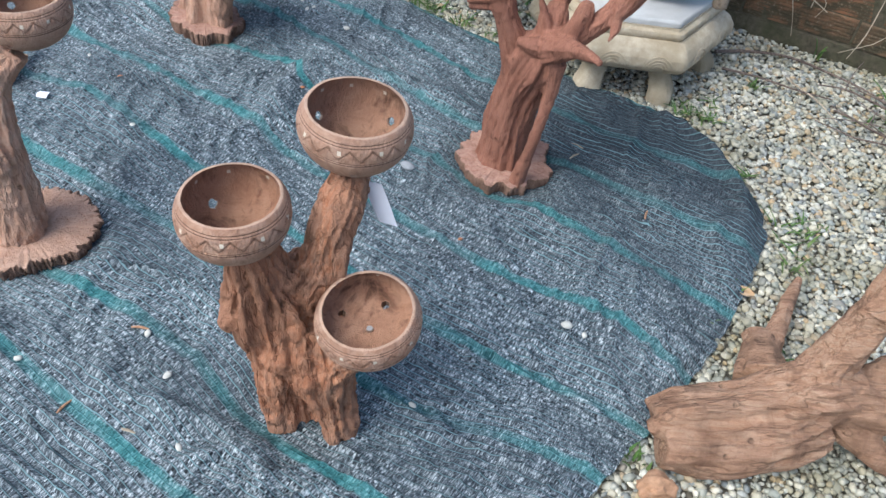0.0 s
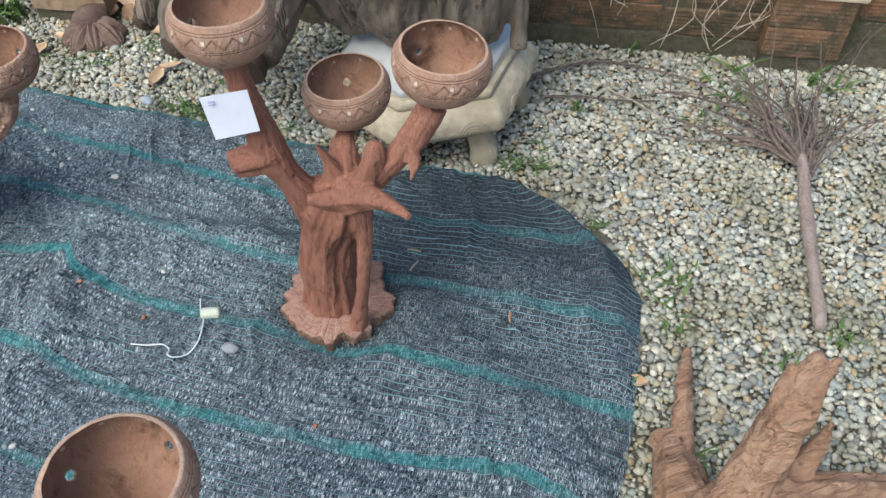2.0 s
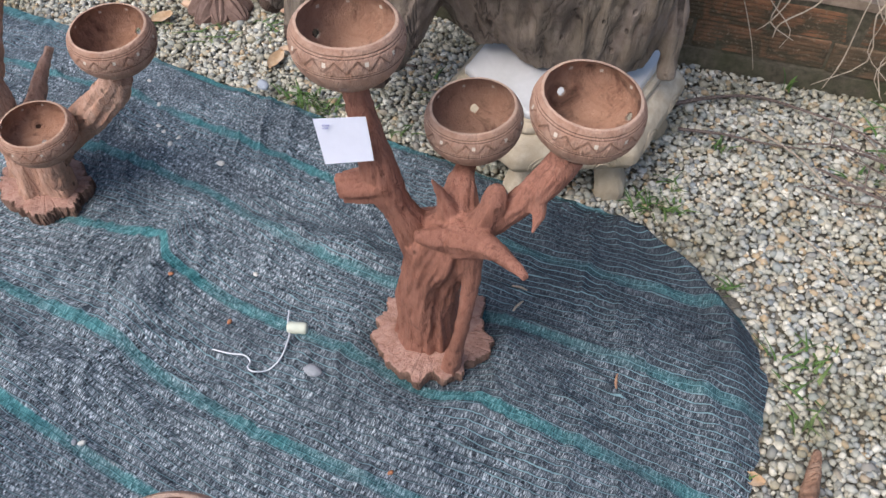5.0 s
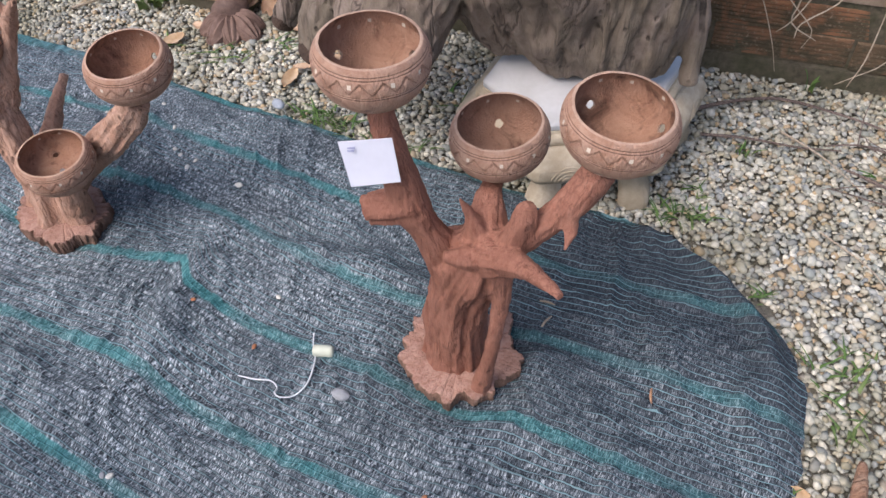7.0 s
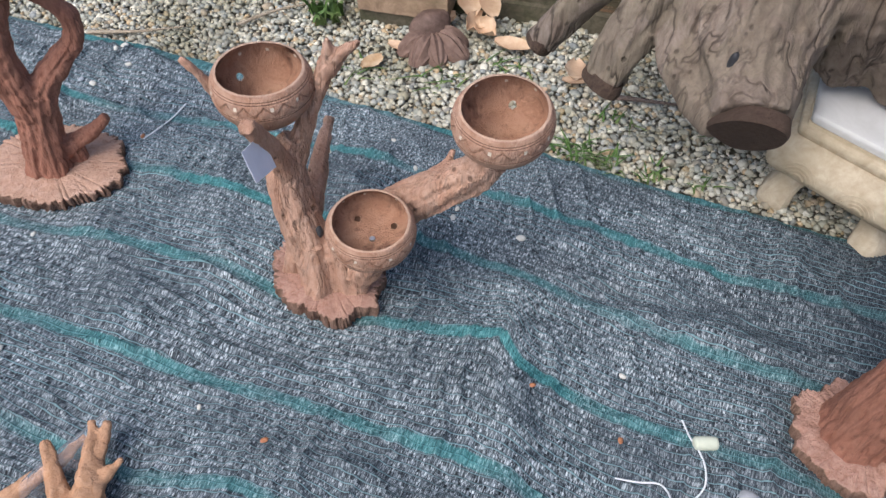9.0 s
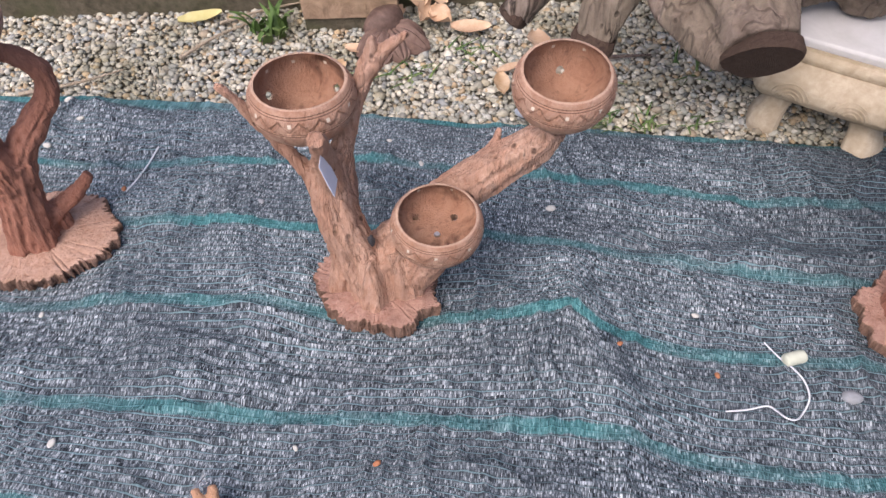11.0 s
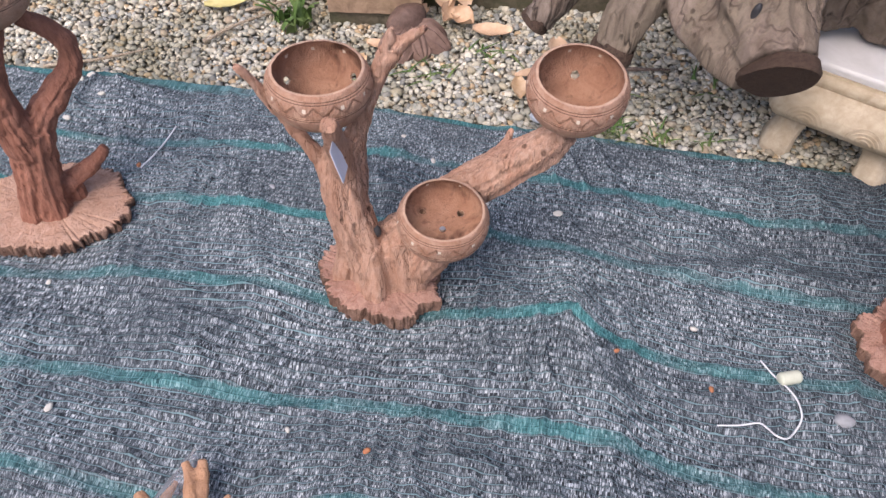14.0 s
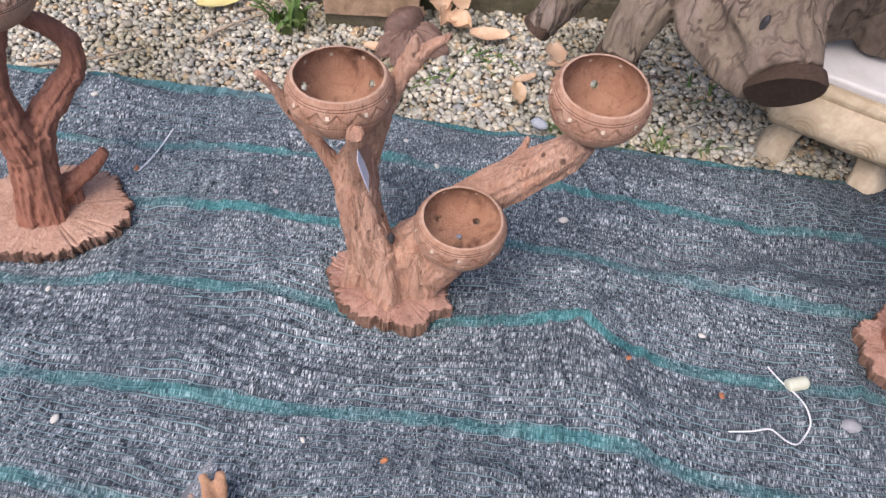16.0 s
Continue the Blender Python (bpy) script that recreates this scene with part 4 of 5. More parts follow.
# ---- stone bench under the log ----
def stone_bench():
    ob = thing("stone_bench", (0.47, 1.54, 0.0), "low cream cast-stone bench with scroll relief and stub feet", "bench")
    ring = [Vector(p) for p in ((0.258, 1.548, 0), (0.358, 1.374, 0), (0.556, 1.357, 0), (0.700, 1.535, 0), (0.590, 1.706, 0), (0.384, 1.723, 0))]
    mid = sum(ring, Vector()) / 6

    def stack(levels, cut=0.16):
        bm = bmesh.new()
        rows = []
        for z, inset in levels:
            row = []
            for k, p in enumerate(ring):
                a, c = ring[k - 1], ring[(k + 1) % 6]
                for q in (p.lerp(a, cut * 0.5), p.lerp(a, cut * 0.16), p.lerp(c, cut * 0.16), p.lerp(c, cut * 0.5)):
                    d = mid - q
                    row.append(bm.verts.new(q + d * (inset / d.length) + Vector((0, 0, z)) - ob.location))
            rows.append(row)
        n = len(rows[0])
        for a, b in zip(rows, rows[1:]):
            for k in range(n):
                bm.faces.new((a[k], a[(k + 1) % n], b[(k + 1) % n], b[k]))
        bm.faces.new(rows[0][::-1])
        bm.faces.new(rows[-1])
        bmesh.ops.bevel(bm, geom=[e for e in bm.edges], offset=0.0012, segments=1, affect="EDGES")
        return bm

    part("body", stack([(0.070, 0.022), (0.076, 0.010), (0.090, 0.000), (0.108, 0.002), (0.124, 0.014), (0.134, 0.030)]), CONCRETE, ob)
    part("moulding", stack([(0.1345, 0.036), (0.142, 0.034), (0.150, 0.036), (0.1505, 0.046), (0.156, 0.046)]), CONCRETE, ob)
    part("top_plate", stack([(0.1565, 0.048), (0.166, 0.048), (0.170, 0.052)]), MARBLE, ob, "smooth whitish top plate")
    for k, p in enumerate(ring):
        out = (p - mid).normalized()
        side = Vector((-out.y, out.x, 0))
        bm = bmesh.new()
        rows = []
        for z, inn, w, d in ((-0.010, 0.006, 0.026, 0.024), (0.012, 0.004, 0.027, 0.026), (0.026, 0.010, 0.025, 0.024), (0.040, 0.022, 0.022, 0.022), (0.058, 0.034, 0.023, 0.024), (0.074, 0.042, 0.027, 0.028)):
            c = p - out * (inn + d + 0.016) - ob.location
            rows.append([bm.verts.new(c + out * d * math.cos(a) * 1.15 + side * w * math.sin(a) * 1.15 + Vector((0, 0, z)))
                         for a in [math.pi / 4 + i * math.pi / 2 + e for i in range(4) for e in (-0.66, -0.58, 0.58, 0.66)]])
        for a, b in zip(rows, rows[1:]):
            for i in range(16):
                bm.faces.new((a[i], a[(i + 1) % 16], b[(i + 1) % 16], b[i]))
        bm.faces.new(rows[0][::-1])
        bm.faces.new(rows[-1])
        part("foot", bm, CONCRETE, ob)
    for k in range(6):
        a, b = ring[k], ring[(k + 1) % 6]
        for f, mirror in ((0.27, 1), (0.73, -1)):
            bm = bmesh.new()
            for r in (0.008, 0.013, 0.018, 0.023):
                nodes = []
                for i in range(9):
                    t = math.pi * (i / 8)
                    along = (b - a).normalized() * r * 1.25 * math.cos(t) * mirror
                    z = 0.086 + r * 1.15 * math.sin(t)
                    inset = np.interp(z, (0.076, 0.09, 0.108, 0.124, 0.134), (0.010, 0.0, 0.002, 0.014, 0.030))
                    q = a.lerp(b, f) + along
                    q = q + (mid - q).normalized() * (inset * 0.94 - 0.0002)
                    nodes.append((q.x - ob.location.x, q.y - ob.location.y, z, 0.0014))
                tube(bm, nodes, seg=6, steps=2, groove=0.0)
            part("scroll", bm, CONCRETE, ob)
    return ob


stone_bench()


# ---- weathered log on the bench ----
def big_log():
    ob = thing("driftwood_log", (0.35, 1.56, 0.17), "massive weathered grey driftwood log propped on a stone bench", "log")
    bm = bmesh.new()
    limbs = [
        ([(0.230, 1.665, 0.34, 0.045), (0.25, 1.66, 0.42, 0.110), (0.275, 1.645, 0.53, 0.155), (0.29, 1.635, 0.78, 0.18)], 0.10),
        ([(0.440, 1.545, 0.178, 0.040), (0.44, 1.55, 0.245, 0.080), (0.43, 1.56, 0.40, 0.135), (0.41, 1.57, 0.78, 0.17)], 0.13),
        ([(0.400, 1.565, 0.205, 0.035), (0.395, 1.575, 0.29, 0.080), (0.38, 1.58, 0.45, 0.12)], 0.13),
        ([(0.500, 1.515, 0.182, 0.045), (0.500, 1.52, 0.26, 0.080), (0.495, 1.525, 0.45, 0.11), (0.49, 1.53, 0.78, 0.13)], 0.13),
        ([(0.555, 1.490, 0.190, 0.034), (0.556, 1.495, 0.27, 0.058), (0.552, 1.50, 0.45, 0.082), (0.54, 1.51, 0.78, 0.11)], 0.13),
        ([(0.35, 1.62, 0.285, 0.04), (0.35, 1.61, 0.36, 0.09), (0.34, 1.60, 0.48, 0.13)], 0.10),
        ([(0.22, 1.69, 0.46, 0.09), (0.13, 1.745, 0.36, 0.048), (0.06, 1.79, 0.27, 0.031), (0.012, 1.82, 0.185, 0.027), (-0.008, 1.832, 0.148, 0.026)], 0.10),
        ([(0.20, 1.68, 0.42, 0.08), (0.12, 1.69, 0.32, 0.052), (0.070, 1.692, 0.235, 0.037), (0.044, 1.69, 0.170, 0.031)], 0.14),
        ([(0.28, 1.64, 0.50, 0.13), (0.235, 1.620, 0.37, 0.100), (0.185, 1.560, 0.285, 0.074), (0.148, 1.478, 0.246, 0.052)], 0.12),
        ([(0.385, 1.600, 0.200, 0.050), (0.375, 1.600, 0.280, 0.100), (0.370, 1.610, 0.420, 0.140)], 0.12),
        ([(0.31, 1.65, 0.30, 0.06), (0.31, 1.64, 0.42, 0.12), (0.33, 1.63, 0.60, 0.17), (0.35, 1.62, 0.78, 0.19)], 0.12),
        ([(0.16, 1.66, 0.36, 0.04), (0.115, 1.632, 0.262, 0.030), (0.118, 1.560, 0.232, 0.030), (0.128, 1.500, 0.222, 0.026)], 0.10),
        ([(0.560, 1.500, 0.50, 0.05), (0.604, 1.478, 0.36, 0.022), (0.618, 1.468, 0.25, 0.019), (0.622, 1.462, 0.178, 0.017)], 0.10),
    ]
    for i, (limb, g) in enumerate(limbs):
        tube(bm, limb, seg=72, steps=9, groove=g, seed=i * 1.7, wave=3.2)
    body = fuse(part("body", shifted(bm, ob), GREY_WOOD, ob), 0.0042, 1, 0.009, 0.060, 0.0)
    for c, d, rx, ry in (((0.138, 1.462, 0.240), (-0.55, -0.65, -0.45), 0.056, 0.043), ((-0.013, 1.835, 0.139), (-0.55, 0.10, -0.80), 0.028, 0.025), ((0.040, 1.689, 0.160), (-0.35, -0.05, -0.95), 0.036, 0.030)):
        bm = bmesh.new()
        n = Vector(d).normalized()
        ax = (Vector((0.43, -0.61, 0.67)) - n * Vector((0.43, -0.61, 0.67)).dot(n)).normalized()
        q = Matrix((ax, n.cross(ax), n)).transposed().to_4x4()
        rows = []
        for f, h in ((0.92, -0.02), (1.0, -0.003), (0.96, 0.003), (0.6, 0.002), (0.25, 0.003)):
            rows.append([bm.verts.new(Matrix.Translation(Vector(c) - ob.location) @ q @ Vector((rx * f * (1 + 0.09 * math.sin(3 * a + c[0] * 9)) * math.cos(a), ry * f * (1 + 0.09 * math.sin(2 * a + 1)) * math.sin(a), h)))
                         for a in [2 * math.pi * k / 40 for k in range(40)]])
        for a, b in zip(rows, rows[1:]):
            for k in range(40):
                bm.faces.new((a[k], a[(k + 1) % 40], b[(k + 1) % 40], b[k]))
        bm.faces.new(rows[-1])
        part("cut_end", bm, END_WOOD, ob, "dark sawn end grain")
    # knothole: a black lump painted as its shaded inside, no real hollow
    bm = bmesh.new()
    stone(bm, Vector((0.133, 1.528, 0.300)) - ob.location, 0.016, 3, (0.55, 0.5, 1.25), 0.6, 3)
    part("knothole", bm, HOLLOW_SHADE, ob, "narrow dark knothole")
    return ob


big_log()


# ---- fallen stump by the edge of the net ----
def fallen_stump():
    ob = thing("driftwood_stump", (0.53, 0.62, 0.0), "broken red-brown root stump lying on gravel", "stump")
    limbs = [
        [(0.366, 0.585, 0.030, 0.034), (0.40, 0.588, 0.040, 0.042), (0.46, 0.596, 0.046, 0.044), (0.52, 0.605, 0.060, 0.046), (0.575, 0.615, 0.076, 0.048), (0.63, 0.618, 0.080, 0.042)],
        [(0.368, 0.552, 0.028, 0.030), (0.43, 0.552, 0.030, 0.040), (0.51, 0.562, 0.040, 0.042), (0.58, 0.585, 0.055, 0.036)],
        [(0.555, 0.618, 0.070, 0.036), (0.590, 0.637, 0.125, 0.030), (0.618, 0.655, 0.195, 0.025), (0.638, 0.670, 0.250, 0.019), (0.646, 0.680, 0.284, 0.007)],
        [(0.620, 0.650, 0.20, 0.024), (0.642, 0.660, 0.248, 0.012), (0.664, 0.668, 0.282, 0.004)],
        [(0.606, 0.655, 0.18, 0.018), (0.618, 0.676, 0.236, 0.010), (0.622, 0.686, 0.268, 0.003)],
        [(0.60, 0.615, 0.075, 0.040), (0.68, 0.598, 0.075, 0.034), (0.76, 0.585, 0.055, 0.026), (0.82, 0.575, 0.045, 0.016)],
        [(0.530, 0.650, 0.040, 0.040), (0.544, 0.700, 0.032, 0.034), (0.556, 0.738, 0.024, 0.024), (0.552, 0.765, 0.012, 0.014)],
        [(0.562, 0.722, 0.028, 0.020), (0.590, 0.765, 0.030, 0.016), (0.624, 0.820, 0.032, 0.0125), (0.658, 0.872, 0.032, 0.005)],
        [(0.62, 0.595, 0.05, 0.028), (0.66, 0.562, 0.026, 0.020), (0.69, 0.545, 0.008, 0.011)],
        [(0.645, 0.630, 0.095, 0.022), (0.676, 0.642, 0.13, 0.012), (0.695, 0.652, 0.158, 0.004)],
        [(0.360, 0.600, 0.038, 0.016), (0.388, 0.606, 0.052, 0.016), (0.44, 0.612, 0.062, 0.016)],
        [(0.356, 0.570, 0.040, 0.013), (0.392, 0.574, 0.072, 0.012), (0.46, 0.585, 0.082, 0.010)],
    ]
    bm = bmesh.new()
    for i, limb in enumerate(limbs):
        tube(bm, limb, seg=30, steps=9, groove=0.14, seed=i * 2.3 + 1, wave=3.6)
    fuse(part("root", shifted(bm, ob), STUMP_WOOD, ob), 0.003, 1, 0.004, 0.025, 0.2)
    return ob


fallen_stump()
chip = thing("wood_chunk", (0.355, 0.500, 0.0), "small pale broken wood chunk by the net edge", "wood")
bm = bmesh.new()
tube(bm, [(0.335, 0.500, 0.012, 0.016), (0.355, 0.502, 0.022, 0.022), (0.378, 0.498, 0.014, 0.016)], groove=0.25, seed=3)
fuse(part("chunk", shifted(bm, chip), PALE_WOOD, chip), 0.0025, 1, 0.006, 0.02)


# ---- dead branch with its fan of twigs ----
def dead_branch():
    ob = thing("dead_branch", (1.0, 1.05, 0.0), "peeled pale branch with a broom of grey twigs on gravel", "branch")
    bm = bmesh.new()
    tube(bm, [(0.875, 0.850, 0.008, 0.006), (0.881, 0.860, 0.016, 0.011), (0.917, 0.921, 0.018, 0.0108), (0.962, 0.999, 0.018, 0.012), (1.007, 1.076, 0.02, 0.0115), (1.049, 1.147, 0.024, 0.012), (1.067, 1.178, 0.03, 0.008)], seg=14, groove=0.10, seed=2)
    part("stem", shifted(bm, ob), BARK_PALE, ob)
    rng = random.Random(11)
    for k in range(40):
        bm = bmesh.new()
        a = math.radians(rng.uniform(25, 128))
        ln = rng.uniform(0.16, 0.40)
        p = Vector((1.061 + rng.uniform(-0.012, 0.012), 1.159 + rng.uniform(-0.03, 0.03), 0.024))
        nodes, d = [], Vector((math.cos(a), math.sin(a), rng.uniform(0.05, 0.42)))
        r = rng.uniform(0.0014, 0.0046)
        n = 7
        for i in range(n):
            nodes.append((p.x, p.y, max(p.z, 0.006), r * (1 - 0.8 * i / n)))
            d = (d + Vector((rng.uniform(-0.46, 0.46), rng.uniform(-0.46, 0.46), rng.uniform(-0.24, 0.14)))).normalized()
            p = p + d * ln / n
        tube(bm, nodes, seg=6, steps=3, groove=0.0)
        for f in range(rng.randint(1, 3)):
            q = nodes[rng.randint(2, 5)]
            e = Vector((math.cos(a + rng.uniform(-1, 1)), math.sin(a + rng.uniform(-1, 1)), rng.uniform(-0.1, 0.4))) * rng.uniform(0.04, 0.11)
            tube(bm, [q[:3] + (q[3] * 0.7,), (q[0] + e.x * 0.5, q[1] + e.y * 0.5 + 0.006, max(0.005, q[2] + e.z * 0.4), q[3] * 0.5), (q[0] + e.x, q[1] + e.y, max(0.004, q[2] + e.z * 0.6), 0.0006)], seg=5, steps=2, groove=0.0)
        part("twig", shifted(bm, ob), TWIG, ob)
    return ob


dead_branch()


def stick(points, r, material, label, name="stick"):
    ob = thing(name, points[0], label, "stick")
    bm = bmesh.new()
    n = len(points) - 1
    tube(bm, [(*p, r * (1 - 0.6 * i / n)) for i, p in enumerate(points)], seg=8, steps=5, groove=0.08)
    part("shaft", shifted(bm, ob), material, ob)
    return ob


stick([(0.700, 1.585, 0.010), (0.785, 1.590, 0.014), (0.872, 1.582, 0.012), (0.95, 1.53, 0.010), (1.02, 1.46, 0.010), (1.06, 1.39, 0.008)], 0.0042, TWIG, "long bent grey twig on gravel")
stick([(0.700, 1.520, 0.008), (0.77, 1.492, 0.011), (0.85, 1.452, 0.010), (0.92, 1.43, 0.008)], 0.0034, TWIG, "dry brown twig on gravel")
stick([(0.84, 1.50, 0.008), (0.88, 1.42, 0.010), (0.905, 1.33, 0.008)], 0.0026, STRAW, "thin straw-coloured stem on gravel")
stick([(0.80, 1.26, 0.006), (0.835, 1.18, 0.008), (0.845, 1.12, 0.006)], 0.0022, STRAW, "thin straw-coloured stem on gravel")
stick([(-0.40, 2.265, 0.008), (-0.32, 2.262, 0.010), (-0.23, 2.245, 0.012)], 0.0040, STRAW, "pale stick by the brick wall")
stick([(0.128, 1.83, 0.008), (0.19, 1.80, 0.010), (0.25, 1.775, 0.008)], 0.0055, TWIG, "brown stick on gravel behind the log")
stick([(-0.78, 2.24, 0.006), (-0.68, 2.215, 0.010), (-0.60, 2.215, 0.008)], 0.0045, STRAW, "pale cut stem on gravel")
stick([(-0.95, 2.17, 0.006), (-0.86, 2.185, 0.010), (-0.79, 2.21, 0.008)], 0.0045, STRAW, "pale cut stem on gravel")
stick([(-0.50, 2.20, 0.006), (-0.42, 2.225, 0.010), (-0.33, 2.24, 0.008)], 0.0045, STRAW, "pale cut stem on gravel")


# ---- pronged wood in clear film ----
def pronged_wood():
    ob = thing("pronged_driftwood", (-0.745, 1.26, 0.0), "fresh orange forked driftwood lying on the net", "driftwood")
    bm = bmesh.new()
    for i, limb in enumerate((
        [(-0.752, 1.205, 0.018, 0.022), (-0.760, 1.262, 0.028, 0.016), (-0.767, 1.305, 0.040, 0.011), (-0.772, 1.336, 0.052, 0.007)],
        [(-0.735, 1.205, 0.020, 0.026), (-0.726, 1.262, 0.034, 0.022), (-0.720, 1.300, 0.044, 0.016), (-0.717, 1.345, 0.058, 0.006)],
        [(-0.718, 1.300, 0.044, 0.012), (-0.704, 1.328, 0.052, 0.009), (-0.700, 1.342, 0.056, 0.005)],
        [(-0.722, 1.275, 0.036, 0.016), (-0.700, 1.282, 0.046, 0.009), (-0.682, 1.290, 0.052, 0.004)],
        [(-0.850, 1.270, 0.012, 0.013), (-0.800, 1.300, 0.024, 0.012), (-0.760, 1.325, 0.026, 0.010), (-0.735, 1.348, 0.026, 0.006)],
    )):
        tube(bm, limb, seg=18, groove=0.16, seed=i + 0.5)
    fuse(part("fork", shifted(bm, ob), PALE_WOOD, ob), 0.0024, 1, 0.005, 0.02)
    bm = bmesh.new()
    rows = []
    for i in range(16):
        t = i / 15
        rows.append([bm.verts.new((-0.80 + 0.095 * t + 0.006 * noise.noise(Vector((i, k, 0.3))), 1.285 + 0.07 * t + (k - 4) * 0.0055, 0.030 + 0.014 * math.sin(math.pi * k / 8) + 0.006 * noise.noise(Vector((i * 0.7, k * 0.7, 2))))) for k in range(9)])
    for a, b in zip(rows, rows[1:]):
        for k in range(8):
            bm.faces.new((a[k], a[k + 1], b[k + 1], b[k]))
    part("wrap", shifted(bm, ob), FILM, ob, "crumpled clear plastic film")
    return ob


pronged_wood()


# ---- brick wall ----
def brick_mesh(length, height, depth, seed):
    """A ribbed clay brick: furrows run along its face; rounded, chipped ends."""
    bm = bmesh.new()
    rng = random.Random(seed)
    prof, n = [], 7
    for i in range(n):
        z0, z1 = height * i / n, height * (i + 1) / n
        prof += [(0.0, z0 + 0.0006), (0.0, z1 - 0.0018), (0.0020, z1 - 0.0012)]
    prof[-1] = (0.0025, height)
    xs = [0, 0.004, length * 0.3, length * 0.62, length - 0.004, length]
    cols = []
    for j, x in enumerate(xs):
        worn = 0.003 if j in (0, len(xs) - 1) else rng.uniform(0, 0.0012)
        cols.append([bm.verts.new((x, -depth / 2 + y + worn, z)) for y, z in prof] + [bm.verts.new((x, depth / 2, height)), bm.verts.new((x, depth / 2, 0))])
    m = len(cols[0])
    for a, b in zip(cols, cols[1:]):
        for k in range(m):
            bm.faces.new((a[k], b[k], b[(k + 1) % m], a[(k + 1) % m]))
    bm.faces.new(cols[0])
    bm.faces.new(cols[-1][::-1])
    bmesh.ops.recalc_face_normals(bm, faces=bm.faces)
    return mesh_of(bm, "brick", BRICK, False)


def box(bm, u0, u1, s0, s1, z0, z1, cuts=1, jitter=0.0):
    g = bmesh.ops.create_cube(bm, size=1.0)["verts"]
    for v in g:
        v.co = on_wall(u0 + (u1 - u0) * (v.co.x + 0.5), s0 + (s1 - s0) * (v.co.y + 0.5), z0 + (z1 - z0) * (v.co.z + 0.5))
    return g


BRICK_TURN = math.degrees(math.atan2(WU.y, WU.x))


def brick_wall():
    wall = tagged(new("wall_back"), "low weathered ribbed clay-brick garden wall with mossy mortar", "wall", kind="structure")
    bm = bmesh.new()
    box(bm, -2.6, 2.0, WALL + 0.006, WALL + 0.11, -0.03, 0.174)
    box(bm, -2.6, 2.0, WALL - 0.006, WALL + 0.02, -0.03, 0.036)
    bmesh.ops.subdivide_edges(bm, edges=[e for e in bm.edges if e.calc_length() > 1], cuts=90)
    for v in bm.verts:
        v.co += WN * 0.006 * rough(v.co, 14, 2) + Vector((0, 0, 0.006 * rough(v.co, 11, 5)))
    part("mortar", bm, MORTAR, wall, smooth=False)
    meshes = [brick_mesh(0.245, 0.058, 0.10, k) for k in range(4)]
    rng = random.Random(3)
    for row, z in enumerate((0.038, 0.1015)):
        u = -2.6 + 0.13 * row
        while u < 1.9:
            b = new("brick", meshes[rng.randrange(4)])
            b.parent = wall
            b.matrix_local = Matrix.Translation(on_wall(u, WALL + 0.052 + rng.uniform(-0.004, 0.003), z + rng.uniform(-0.001, 0.001))) @ pose(0, 0, 0, rng.uniform(-0.6, 0.6), rng.uniform(-0.5, 0.5), BRICK_TURN + rng.uniform(-0.5, 0.5))
            u += 0.251
    bm = bmesh.new()
    box(bm, -2.6, 2.0, WALL + 0.001, WALL + 0.12, 0.172, 0.188)
    bmesh.ops.subdivide_edges(bm, edges=[e for e in bm.edges if e.calc_length() > 1], cuts=120)
    for v in bm.verts:
        v.co += WN * 0.007 * rough(v.co, 9, 1) + Vector((0, 0, 0.004 * rough(v.co, 17, 3)))
    part("coping", bm, plain("weathered_coping", (0.20, 0.145, 0.105), (0.33, 0.26, 0.20), 60, 0.9, 0.15, 0.6, 0.003, (0.17, 0.13, 0.09)), wall, smooth=False)
    pier = tagged(new("wall_pier"), "projecting brick pier of the garden wall", "wall", kind="structure")
    pm = [brick_mesh(0.155, 0.064, 0.09, 20 + k) for k in range(3)]
    for k, z in enumerate((0.034, 0.101)):
        b = new("brick", pm[k])
        b.parent = pier
        b.matrix_local = Matrix.Translation(on_wall(0.362, 1.888, z)) @ pose(0, 0, 0, 0, 0, BRICK_TURN)
    bm = bmesh.new()
    box(bm, 0.366, 0.512, 1.850, 1.93, -0.03, 0.16)
    part("mortar", bm, MORTAR, pier, smooth=False)
    bm = bmesh.new()
    box(bm, 0.350, 0.530, 1.836, 1.945, 0.167, 0.182)
    bmesh.ops.bevel(bm, geom=list(bm.edges), offset=0.003, segments=2, affect="EDGES")
    part("cap", bm, CONCRETE, pier, smooth=False)
    return wall


BLOCK = plain("mossy_clay_block", (0.20, 0.135, 0.090), (0.42, 0.30, 0.205), 45, 0.92, 0.12, 0.8, 0.004, (0.13, 0.105, 0.060))


